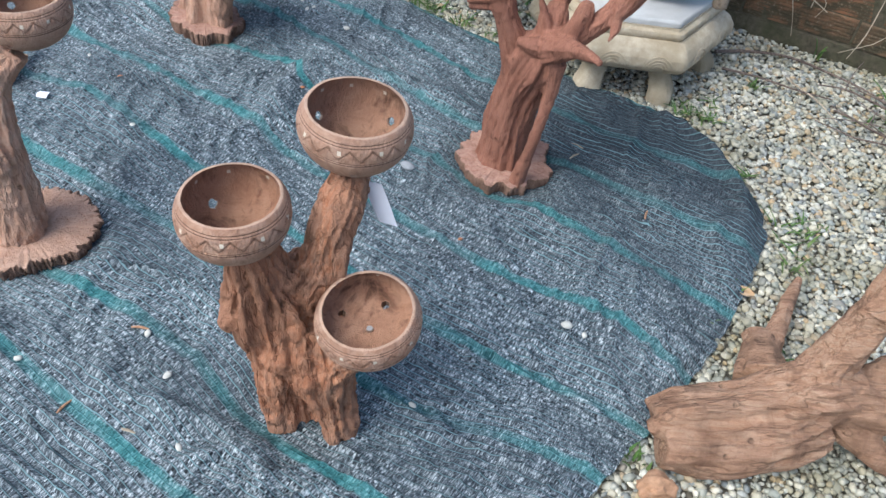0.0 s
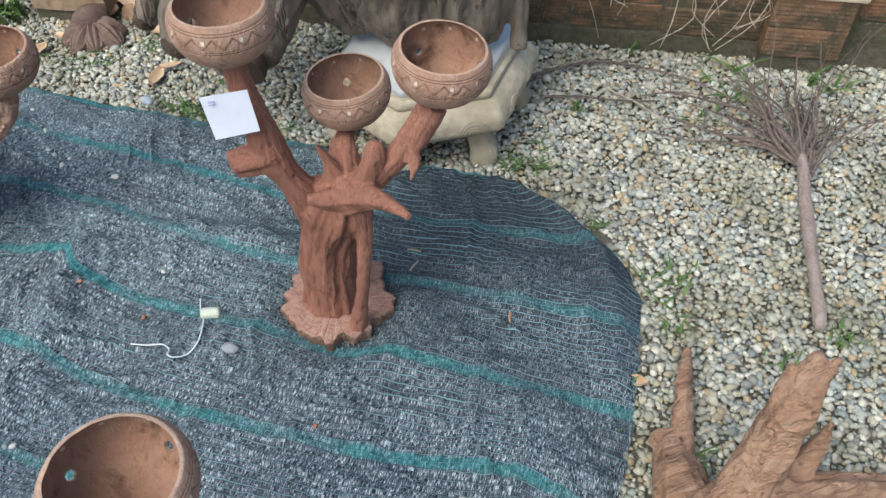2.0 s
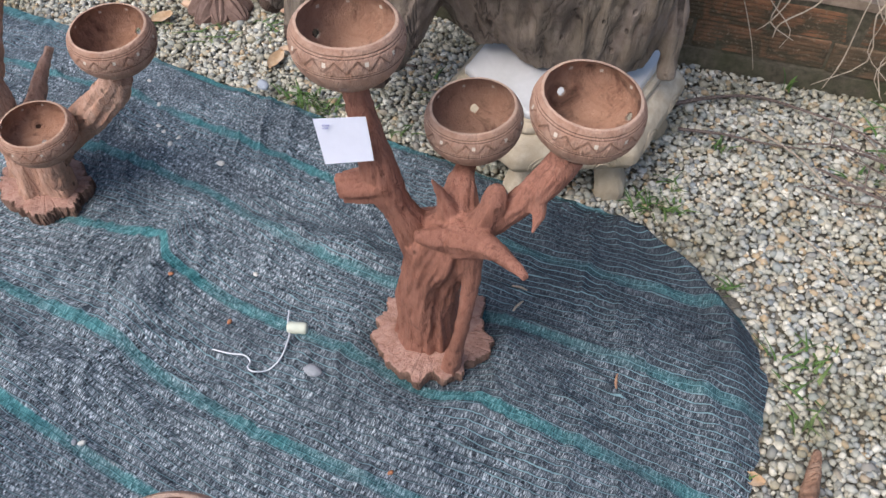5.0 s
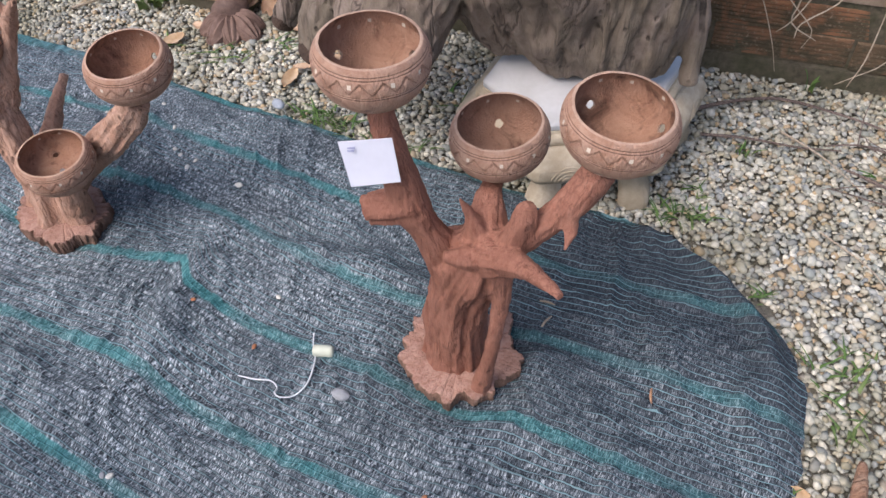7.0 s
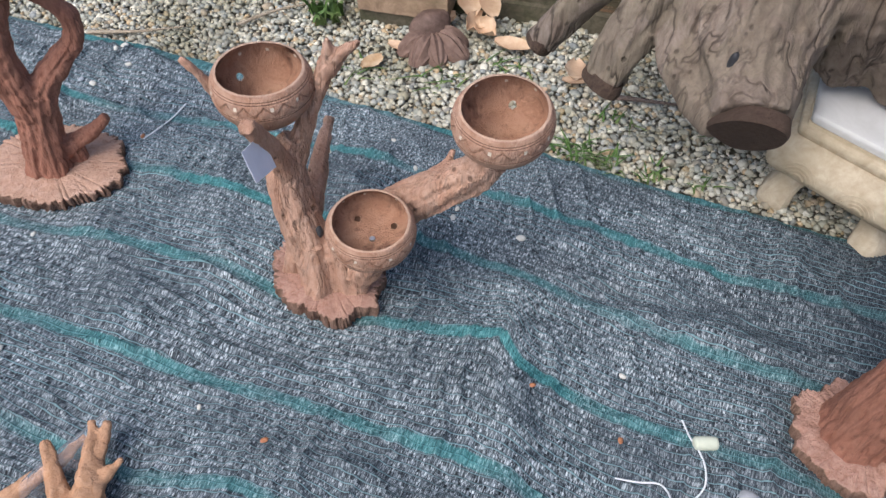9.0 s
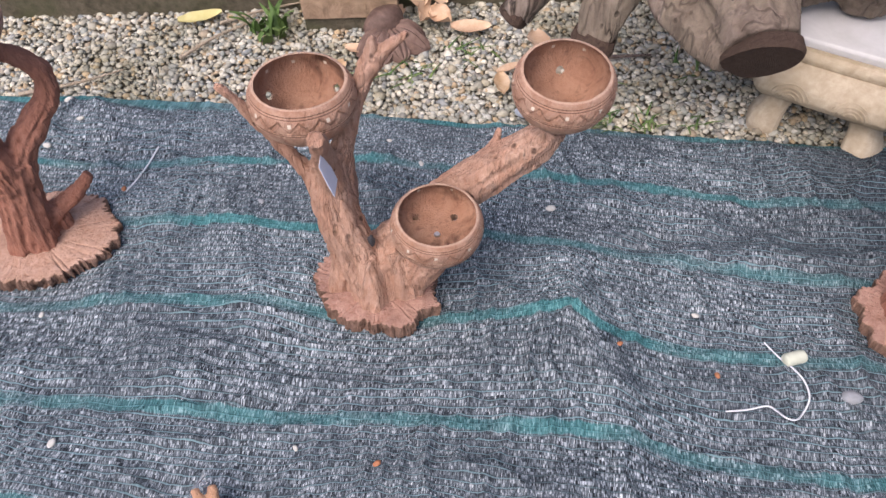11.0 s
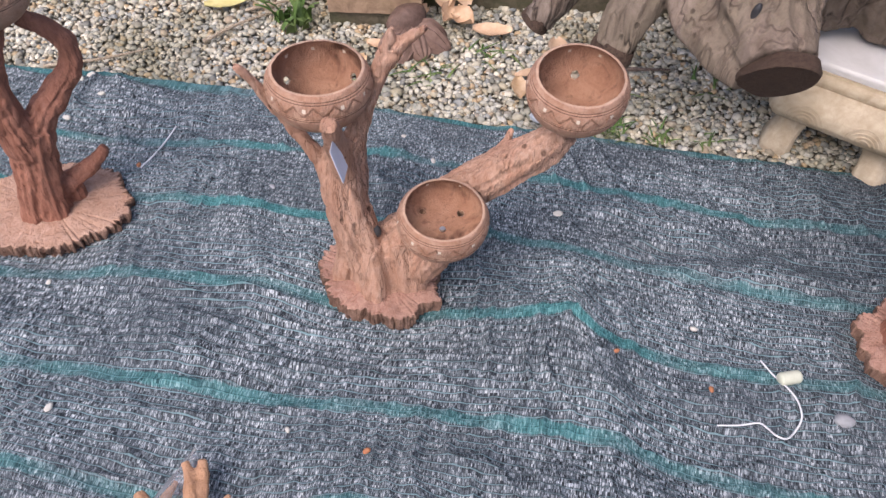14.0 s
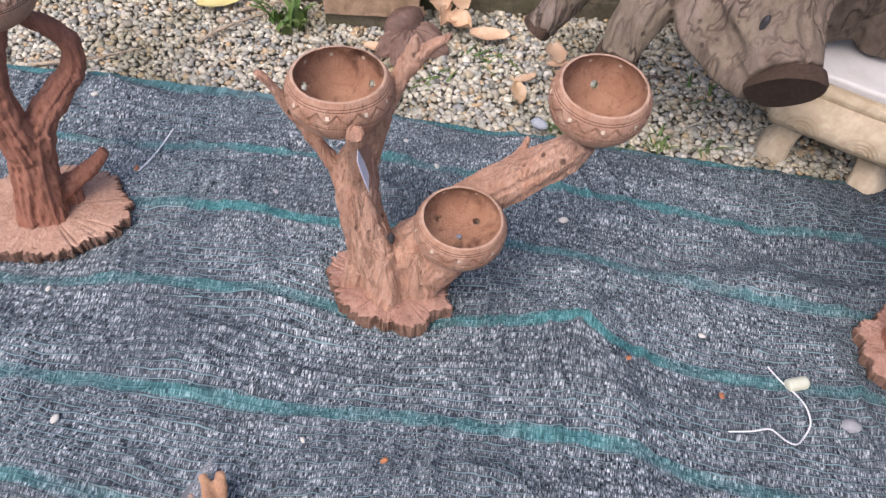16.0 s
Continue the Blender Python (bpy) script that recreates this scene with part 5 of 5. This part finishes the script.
def hollow_block():
    """A hollow clay block standing before the wall, its cells open to the front."""
    ob = thing("hollow_brick", on_wall(-1.14, 1.80), "mossy hollow clay block with open cells beside the wall", "brick")
    u0, w, h, s0, d = -1.232, 0.182, 0.138, 1.806, 0.085
    us = [0, 0.018, 0.042, 0.052, 0.076, 0.098, 0.122, 0.132, 0.156, 0.170, 0.182]
    zs = [0, 0.075, 0.092, 0.104, 0.121, h]
    open_cells = {(1, 1), (3, 1), (7, 1), (5, 3), (1, 3), (3, 3), (7, 3)}
    bm = bmesh.new()
    vs = {}

    def v(i, j, k):
        if (i, j, k) not in vs:
            z = 0.026 + zs[j] * (1 if k != 1 else 1)
            vs[(i, j, k)] = bm.verts.new(on_wall(u0 + us[i] + 0.004 * (zs[j] - 0.07) / 0.07 * (-1 if i == 0 else 0), s0 + (0, 0.05, d)[k] + (0.002 * rough((i, j, k), 0.7) if k == 0 else 0), z) - ob.location)
        return vs[(i, j, k)]

    nu, nz = len(us) - 1, len(zs) - 1
    for i in range(nu):
        for j in range(nz):
            if (i, j) in open_cells:
                q = [(i, j), (i + 1, j), (i + 1, j + 1), (i, j + 1)]
                for a, b in zip(q, q[1:] + q[:1]):
                    bm.faces.new((v(*a, 0), v(*b, 0), v(*b, 1), v(*a, 1)))
                bm.faces.new([v(*a, 1) for a in q])
            else:
                bm.faces.new((v(i, j, 0), v(i + 1, j, 0), v(i + 1, j + 1, 0), v(i, j + 1, 0)))
    for i in range(nu):
        bm.faces.new((v(i, nz, 0), v(i + 1, nz, 0), v(i + 1, nz, 2), v(i, nz, 2)))
        bm.faces.new((v(i, 0, 0), v(i, 0, 2), v(i + 1, 0, 2), v(i + 1, 0, 0)))
    for j in range(nz):
        bm.faces.new((v(0, j, 0), v(0, j + 1, 0), v(0, j + 1, 2), v(0, j, 2)))
        bm.faces.new((v(nu, j, 0), v(nu, j, 2), v(nu, j + 1, 2), v(nu, j + 1, 0)))
    bmesh.ops.recalc_face_normals(bm, faces=bm.faces)
    part("block", bm, BLOCK, ob, smooth=False)
    bm = bmesh.new()
    box(bm, u0 + 0.004, u0 + w - 0.006, s0 + 0.006, s0 + d, -0.02, 0.0255)
    bmesh.ops.translate(bm, vec=-ob.location, verts=bm.verts)
    part("footing", bm, MORTAR, ob, smooth=False)
    return ob


def terrace():
    bm = bmesh.new()
    n = 70
    rows = []
    for i in range(n + 1):
        u = -3.0 + 5.6 * i / n
        rows.append([bm.verts.new(on_wall(u, WALL + 0.10 + 0.06 * j + (3.0 if j == 18 else 0), 0.165 + 0.012 * j ** 0.7 + 0.016 * noise.noise(Vector((u * 7, j * 0.6, 0))))) for j in range(19)])
    for a, b in zip(rows, rows[1:]):
        for j in range(18):
            bm.faces.new((a[j], b[j], b[j + 1], a[j + 1]))
    tagged(part("ground_terrace", bm, plain("litter_soil", (0.06, 0.04, 0.028), (0.22, 0.15, 0.11), 50, 0.95, 0.1, 0.9, 0.01, (0.12, 0.07, 0.05))), "raised bed of brown leaf litter behind the wall", "ground", kind="structure")


brick_wall()
hollow_block()
terrace()


# ---- grass, weeds and straw ----
def tuft(at, blades, height, spread, seed, material=GRASS, label="small green weed tuft in gravel", name="weed_tuft", width=0.0028):
    ob = thing(name, at, label, "weed")
    rng = random.Random(seed)
    bm = bmesh.new()
    for _ in range(blades):
        a, ln = rng.uniform(0, 2 * math.pi), height * rng.uniform(0.5, 1.15)
        lean = rng.uniform(0.25, 1.3) * spread
        o = Vector((rng.uniform(-1, 1), rng.uniform(-1, 1), 0)) * spread * 0.75
        d, side = Vector((math.cos(a), math.sin(a), 0)), Vector((-math.sin(a), math.cos(a), 0))
        prev = None
        w = width * rng.uniform(0.6, 1.3)
        for i in range(5):
            t = i / 4
            c = o + d * lean * t ** 1.5 + Vector((0, 0, ln * (t - 0.42 * t * t)))
            ww = side * w * (1 - t) ** 0.7 if i < 4 else side * 0.0001
            cur = (bm.verts.new(c - ww), bm.verts.new(c + Vector((0, 0, w * 0.4))), bm.verts.new(c + ww))
            if prev:
                bm.faces.new((prev[0], prev[1], cur[1], cur[0]))
                bm.faces.new((prev[1], prev[2], cur[2], cur[1]))
            prev = cur
    part("foliage", bm, material, ob)
    return ob


for k, (x, y, nb, h, sp) in enumerate((
    (0.036, 1.700, 60, 0.040, 0.040), (0.075, 1.672, 34, 0.030, 0.030), (0.000, 1.725, 20, 0.022, 0.03), (0.590, 1.345, 40, 0.034, 0.035), (0.625, 1.330, 26, 0.024, 0.03), (0.700, 1.010, 30, 0.022, 0.04),
    (0.690, 0.950, 22, 0.018, 0.035), (0.755, 1.04, 16, 0.018, 0.03), (0.13, 1.640, 26, 0.024, 0.03), (0.640, 1.40, 20, 0.028, 0.03), (0.595, 0.735, 16, 0.03, 0.03), (0.560, 0.860, 12, 0.035, 0.012),
    (0.345, 0.545, 16, 0.04, 0.018), (0.90, 0.83, 22, 0.03, 0.025), (0.79, 0.82, 18, 0.02, 0.03), (0.50, 0.80, 8, 0.03, 0.01), (-0.02, 1.96, 24, 0.018, 0.05), (-0.16, 1.955, 22, 0.015, 0.05), (0.12, 1.78, 20, 0.018, 0.04),
    (0.76, 1.47, 18, 0.03, 0.02), (0.20, 1.60, 14, 0.02, 0.03), (0.30, 1.72, 16, 0.02, 0.04), (-0.30, 2.01, 16, 0.014, 0.05), (0.66, 1.16, 14, 0.018, 0.03), (0.97, 1.36, 16, 0.03, 0.03), (1.08, 1.40, 18, 0.04, 0.03),
)):
    tuft((x, y, -0.004), int(nb * 0.6), h, sp, k, label="small green weed tuft in gravel" if h < 0.035 else "taller green weed tuft in gravel")
tuft(on_wall(-1.30, 1.80, -0.004), 26, 0.085, 0.04, 77, label="leafy green weed beside the hollow block", width=0.009)
tuft(on_wall(0.10, 1.865, -0.004), 3, 0.10, 0.012, 78, label="single green blade growing by the wall", width=0.006)
tuft(on_wall(0.50, 1.80, -0.004), 9, 0.075, 0.05, 79, label="broad green blades by the brick pier", width=0.006)
tuft(on_wall(0.30, 1.76, -0.004), 10, 0.05, 0.07, 80, label="broad green blades by the brick pier", width=0.005)


def hanging_straw():
    rng = random.Random(21)
    ob = tagged(thing("dry_grass", on_wall(0.2, WALL, 0.18), "dry straw-coloured grass drooping over the brick wall", "dry grass"), kind="stuff")
    bm = bmesh.new()
    for u in [0.02, 0.04, 0.055, 0.18, 0.20, 0.215, 0.30, 0.325, 0.335, 0.345, 0.355, 0.10, 0.27] + [rng.uniform(-0.15, 0.6) for _ in range(4)]:
        drop = rng.uniform(0.06, 0.16)
        a, c = rng.uniform(-0.10, 0.08), rng.uniform(-0.05, 0.05)
        pts = [on_wall(u - a, WALL + 0.06, 0.20), on_wall(u - a * 0.5, WALL + 0.005, 0.215), on_wall(u, WALL - 0.022, 0.18), on_wall(u + a * 0.5 + c, WALL - 0.034, 0.18 - drop * 0.6), on_wall(u + a, WALL - 0.03 - rng.uniform(0, 0.03), 0.18 - drop)]
        tube(bm, [(*p, 0.0026 * (1 - 0.16 * i) * rng.uniform(0.6, 1.2)) for i, p in enumerate(pts)], seg=5, steps=3, groove=0.0, flat=0.5)
    part("stems", shifted(bm, ob), STRAW, ob)
    bm = bmesh.new()
    for _ in range(420):
        u, s = rng.uniform(-1.6, 1.6), WALL + rng.uniform(0.06, 0.6)
        a = rng.uniform(0, 6.3)
        z = 0.172 + 0.012 * ((s - WALL - 0.1) / 0.06) ** 0.7 if s > WALL + 0.1 else 0.188
        c = on_wall(u, s, z + rng.uniform(0, 0.016))
        d = Vector((math.cos(a), math.sin(a), rng.uniform(-0.15, 0.3))) * rng.uniform(0.02, 0.08)
        tube(bm, [(*(c - d), 0.0015), (*(c + Vector((0, 0, 0.006))), 0.0018), (*(c + d), 0.0008)], seg=4, steps=2, groove=0.0)
    litter = tagged(part("plant_litter", bm, TWIG), "tangled dead stems behind the wall", "plant litter", kind="stuff")


hanging_straw()


# ---- shavings, leaves and the seed pod by the wall ----
def leaf(at, length, width, turn, lift, seed, material=LEAF_DRY, label="fallen dry tan leaf on gravel", name="dry_leaf", curl=0.35, tip=0.0):
    ob = thing(name, at, label, "leaf" if "leaf" in name else "wood shaving")
    ob.rotation_euler = (radians(lift), radians(tip), radians(turn))
    bm = bmesh.new()
    n, m = 12, 6
    lay = []
    for off in (0.0, 0.0012):
        g = []
        for i in range(n + 1):
            t = i / n
            w = width * 0.5 * (math.sin(math.pi * (0.06 + 0.90 * t)) ** 0.7) * (1 + 0.18 * noise.noise(Vector((t * 5, seed, 0))))
            g.append([bm.verts.new(((t - 0.5) * length, (j / m * 2 - 1) * w, off + curl * width * ((j / m * 2 - 1) ** 2) * 0.5 + 0.3 * curl * length * (t - 0.5) ** 2 + 0.06 * width * noise.noise(Vector((t * 4, j, seed))))) for j in range(m + 1)])
        lay.append(g)
    for i in range(n):
        for j in range(m):
            bm.faces.new((lay[1][i][j], lay[1][i + 1][j], lay[1][i + 1][j + 1], lay[1][i][j + 1]))
            bm.faces.new((lay[0][i][j], lay[0][i][j + 1], lay[0][i + 1][j + 1], lay[0][i + 1][j]))
    rim = [(i, 0) for i in range(n)] + [(n, j) for j in range(m)] + [(i, m) for i in range(n, 0, -1)] + [(0, j) for j in range(m, 0, -1)]
    for p, q in zip(rim, rim[1:] + rim[:1]):
        bm.faces.new((lay[0][p[0]][p[1]], lay[0][q[0]][q[1]], lay[1][q[0]][q[1]], lay[1][p[0]][p[1]]))
    part("blade", bm, material, ob)
    return ob


leaf((0.096, 1.912, 0.006), 0.060, 0.040, 70, 5, 1, SHAVING, "pale curled wood shaving on gravel", "wood_shaving")
leaf((0.085, 1.885, 0.005), 0.045, 0.02, -20, 0, 2, SHAVING, "pale curled wood shaving on gravel", "wood_shaving")
leaf((0.006, 1.872, 0.006), 0.046, 0.016, 0, 8, 3, SHAVING, "narrow pale wood shaving on gravel", "wood_shaving")
leaf((-0.024, 1.842, 0.004), 0.060, 0.028, 65, 4, 4)
leaf((-0.205, 2.060, 0.006), 0.044, 0.022, -35, 10, 5, SHAVING, "pale curled wood shaving on gravel", "wood_shaving")
leaf((-0.262, 2.022, 0.006), 0.050, 0.030, 30, 5, 6)
leaf((0.005, 2.005, 0.012), 0.075, 0.032, -30, 12, 7, SHAVING, "large pale wood shaving beside the pod", "wood_shaving")
leaf((-0.055, 2.075, 0.020), 0.050, 0.040, 40, 25, 8, SHAVING, "crumpled orange wood shaving beside the pod", "wood_shaving", 0.8)
leaf((-0.035, 2.045, 0.022), 0.045, 0.040, -60, 20, 9, SHAVING, "crumpled orange wood shaving beside the pod", "wood_shaving", 0.9)
leaf((-0.105, 2.105, 0.018), 0.050, 0.030, 20, 15, 10, SHAVING, "pale curled wood shaving beside the pod", "wood_shaving", 0.6)
leaf((-0.056, 2.100, 0.075), 0.090, 0.052, BRICK_TURN, 82, 11, SHAVING, "broad pale offcut leaning on the wall", "wood_shaving", 0.25, 84)
leaf((-0.022, 2.083, 0.066), 0.070, 0.040, BRICK_TURN, 80, 12, SHAVING, "broad pale offcut leaning on the wall", "wood_shaving", 0.25, 70)
for k in range(7):
    leaf(on_wall(-1.18 + 0.05 * k + (0.1 if k > 3 else 0), 1.86 + 0.02 * math.sin(k * 2), 0.178 + (0.012 if k > 3 else 0)), 0.05 + 0.012 * math.sin(k * 5), 0.024, 40 * k, 6, 20 + k, SHAVING, "wood shaving lying on top of the wall", "wood_shaving")
leaf((-0.429, 2.300, 0.008), 0.085, 0.032, -10, 5, 33, plain("yellow_leaf", (0.44, 0.40, 0.16), (0.58, 0.52, 0.26), 40), "long yellow-green leaf on gravel")
leaf((1.30, 1.20, 0.008), 0.055, 0.035, 40, 10, 34)
leaf((0.572, 0.856, 0.006), 0.030, 0.018, -30, 5, 35)


def seed_pod():
    ob = thing("seed_pod", (-0.140, 2.048, 0.0), "dark brown lobed woody seed pod on gravel", "seed pod")
    bm = bmesh.new()
    stone(bm, (0.0, 0.030, 0.030), 0.036, 9, (1.15, 0.9, 0.85), 0.4, 3)
    part("dome", bm, POD, ob)
    for k, (turn, reach, width) in enumerate(((-168, 0.060, 0.019), (-128, 0.066, 0.021), (-92, 0.058, 0.021), (-50, 0.070, 0.023), (-14, 0.058, 0.018))):
        bm = bmesh.new()
        d, side = Vector((math.cos(radians(turn)), math.sin(radians(turn)), 0)), Vector((-math.sin(radians(turn)), math.cos(radians(turn)), 0))
        rows = []
        for i in range(13):
            t = i / 12
            w = width * (0.45 + 0.65 * math.sin(math.pi * min(1.0, 0.15 + 0.78 * t))) * (1 if i < 12 else 0.55)
            z = 0.030 * (1 - t) ** 0.8 + 0.016 * math.sin(math.pi * t) + 0.004
            rows.append([bm.verts.new(d * (0.012 + reach * t) + side * w * c + Vector((0, 0.012, z * (1 - 0.6 * c * c) + 0.0030 * math.cos(c * 11 + k)))) for c in [q / 7 - 1 for q in range(15)]])
        low = [[bm.verts.new(v.co - Vector((0, 0, min(0.012, v.co.z)))) for v in row] for row in rows]
        for i in range(12):
            for q in range(14):
                bm.faces.new((rows[i][q], rows[i + 1][q], rows[i + 1][q + 1], rows[i][q + 1]))
                bm.faces.new((low[i][q], low[i][q + 1], low[i + 1][q + 1], low[i + 1][q]))
        rim = [(i, 0) for i in range(12)] + [(12, q) for q in range(14)] + [(i, 14) for i in range(12, 0, -1)] + [(0, q) for q in range(14, 0, -1)]
        for a, b in zip(rim, rim[1:] + rim[:1]):
            bm.faces.new((rows[a[0]][a[1]], low[a[0]][a[1]], low[b[0]][b[1]], rows[b[0]][b[1]]))
        bmesh.ops.recalc_face_normals(bm, faces=bm.faces)
        part("petal", bm, PETAL, ob, "flat ridged brown petal")
    return ob


seed_pod()
handle = thing("tool_handle", on_wall(-1.075, 1.83, 0.18), "worn grey round tool handle lying on the block", "handle")
bm = bmesh.new()
tube(bm, [(*on_wall(-1.085, 1.790, 0.184), 0.0150), (*on_wall(-1.083, 1.800, 0.1835), 0.0165), (*on_wall(-1.08, 1.85, 0.182), 0.0160), (*on_wall(-1.06, 1.98, 0.204), 0.0155)], seg=26, groove=0.02)
part("shaft", shifted(bm, handle), PIPE, handle)

# ---- litter on the net ----
SPECKS = [
    (0.271, 0.758, 0.0085, 0), (0.296, 0.743, 0.0055, 0), (0.046, 0.611, 0.0055, 0), (-0.279, 0.627, 0.0060, 0), (-0.241, 0.523, 0.0055, 0), (-0.479, 0.646, 0.0058, 0), (-0.319, 0.690, 0.006, 0),
    (-0.120, 1.540, 0.0070, 0), (-0.198, 1.622, 0.0045, 0), (-0.058, 1.282, 0.0048, 0), (-0.279, 1.024, 0.0055, 0), (-0.290, 1.028, 0.0050, 1), (-0.182, 1.286, 0.0042, 2), (-0.095, 1.195, 0.0045, 2), (0.023, 1.090, 0.0125, 1),
    (-0.857, 1.507, 0.0058, 0), (-0.496, 1.764, 0.0050, 1), (-0.523, 1.294, 0.0048, 2), (-0.242, 1.727, 0.0050, 0), (-0.265, 1.795, 0.0042, 0), (-0.833, 1.716, 0.0045, 0), (-0.471, 1.548, 0.0055, 0),
    (-0.704, 2.150, 0.0070, 0), (-0.722, 2.155, 0.0060, 0), (-0.697, 2.094, 0.0060, 0), (-0.674, 1.904, 0.0050, 2), (-0.76, 2.06, 0.007, 0), (-0.78, 2.075, 0.006, 3), (-0.373, 1.794, 0.0040, 0), (-0.459, 1.142, 0.005, 0),
    (-0.21, 1.60, 0.0055, 0), (-0.235, 1.655, 0.0045, 0), (-0.225, 1.64, 0.004, 0), (-0.046, 1.737, 0.0140, 3), (0.115, 0.93, 0.004, 2), (-0.60, 1.36, 0.004, 0),
]
KINDS = ((STONE_WHITE, "white"), (STONE_GREY, "grey"), (RUST, "rust-brown"), (STONE_BLUE, "blue-grey"))
for k, (x, y, s, kind) in enumerate(SPECKS):
    m, word = KINDS[kind]
    ob = thing("pebble", (x, y, net_height(x, y)), f"{'larger' if s > 0.008 else 'small'} {word} pebble lying on the shade net", "pebble", "pebbles on the net")
    part("body", stone(bmesh.new(), (0, 0, s * 0.42), s, k, (1.1, 0.75, 0.55), k * 1.3), m, ob)

cap = thing("capsule", (0.004, 1.166, net_height(0.004, 1.166)), "pale green rounded capsule beside a string", "capsule")
bm = bmesh.new()
tube(bm, [(-0.015, 0.004, 0.008, 0.004), (-0.013, 0.0035, 0.008, 0.0078), (-0.008, 0.002, 0.008, 0.0088), (0.008, -0.002, 0.008, 0.0088), (0.013, -0.0035, 0.008, 0.0074), (0.015, -0.004, 0.008, 0.003)], seg=20, groove=0.0)
part("body", bm, CAP, cap)


def string(points, r, label):
    ob = thing("string", (points[0][0], points[0][1], 0), label, "string")
    bm = bmesh.new()
    tube(bm, [(x, y, net_height(x, y) + r + 0.001 + 0.002 * (i % 2), r) for i, (x, y) in enumerate(points)], seg=8, steps=6, groove=0.0)
    part("strand", shifted(bm, ob), STRING, ob)


string([(-0.008, 1.205), (-0.010, 1.180), (-0.008, 1.158), (-0.012, 1.135), (-0.022, 1.114), (-0.040, 1.104), (-0.058, 1.100), (-0.066, 1.108), (-0.064, 1.122), (-0.072, 1.132), (-0.094, 1.140), (-0.118, 1.152)], 0.0012, "curled white plastic string on the net")
string([(-0.672, 1.895), (-0.650, 1.915), (-0.625, 1.945), (-0.600, 1.968)], 0.0014, "short white string on the net")


def scrap(at, w, h, turn, label):
    ob = thing("paper_scrap", (at[0], at[1], net_height(*at)), label, "paper")
    ob.rotation_euler = (0, 0, radians(turn))
    part("sheet", sheet(bmesh.new(), [(-w / 2, -h / 2, 0.002), (w / 2, -h / 2, 0.003), (w / 2, h / 2, 0.006), (-w / 2, h / 2, 0.003)], bend=0.002), PAPER, ob)


scrap((-0.640, 1.218), 0.024, 0.016, -12, "torn white paper scrap on the net")
for k, (x, y, a) in enumerate(((-0.331, 0.697, -5), (-0.309, 0.544, -15), (-0.40, 0.58, 60), (0.33, 1.165, 40), (0.44, 1.02, 70), (0.34, 1.20, -30))):
    ob = thing("straw_bit", (x, y, net_height(x, y) + 0.002), "short straw fragment lying on the net", "straw", "straw bits on the net")
    ob.rotation_euler = (0, 0, radians(a))
    part("stem", tube(bmesh.new(), [(-0.012, 0, 0, 0.0016), (0, 0.001, 0.001, 0.0022), (0.012, 0, 0, 0.0012)], seg=7, steps=3, groove=0.1), STRAW if k % 2 else PALE_WOOD, ob)
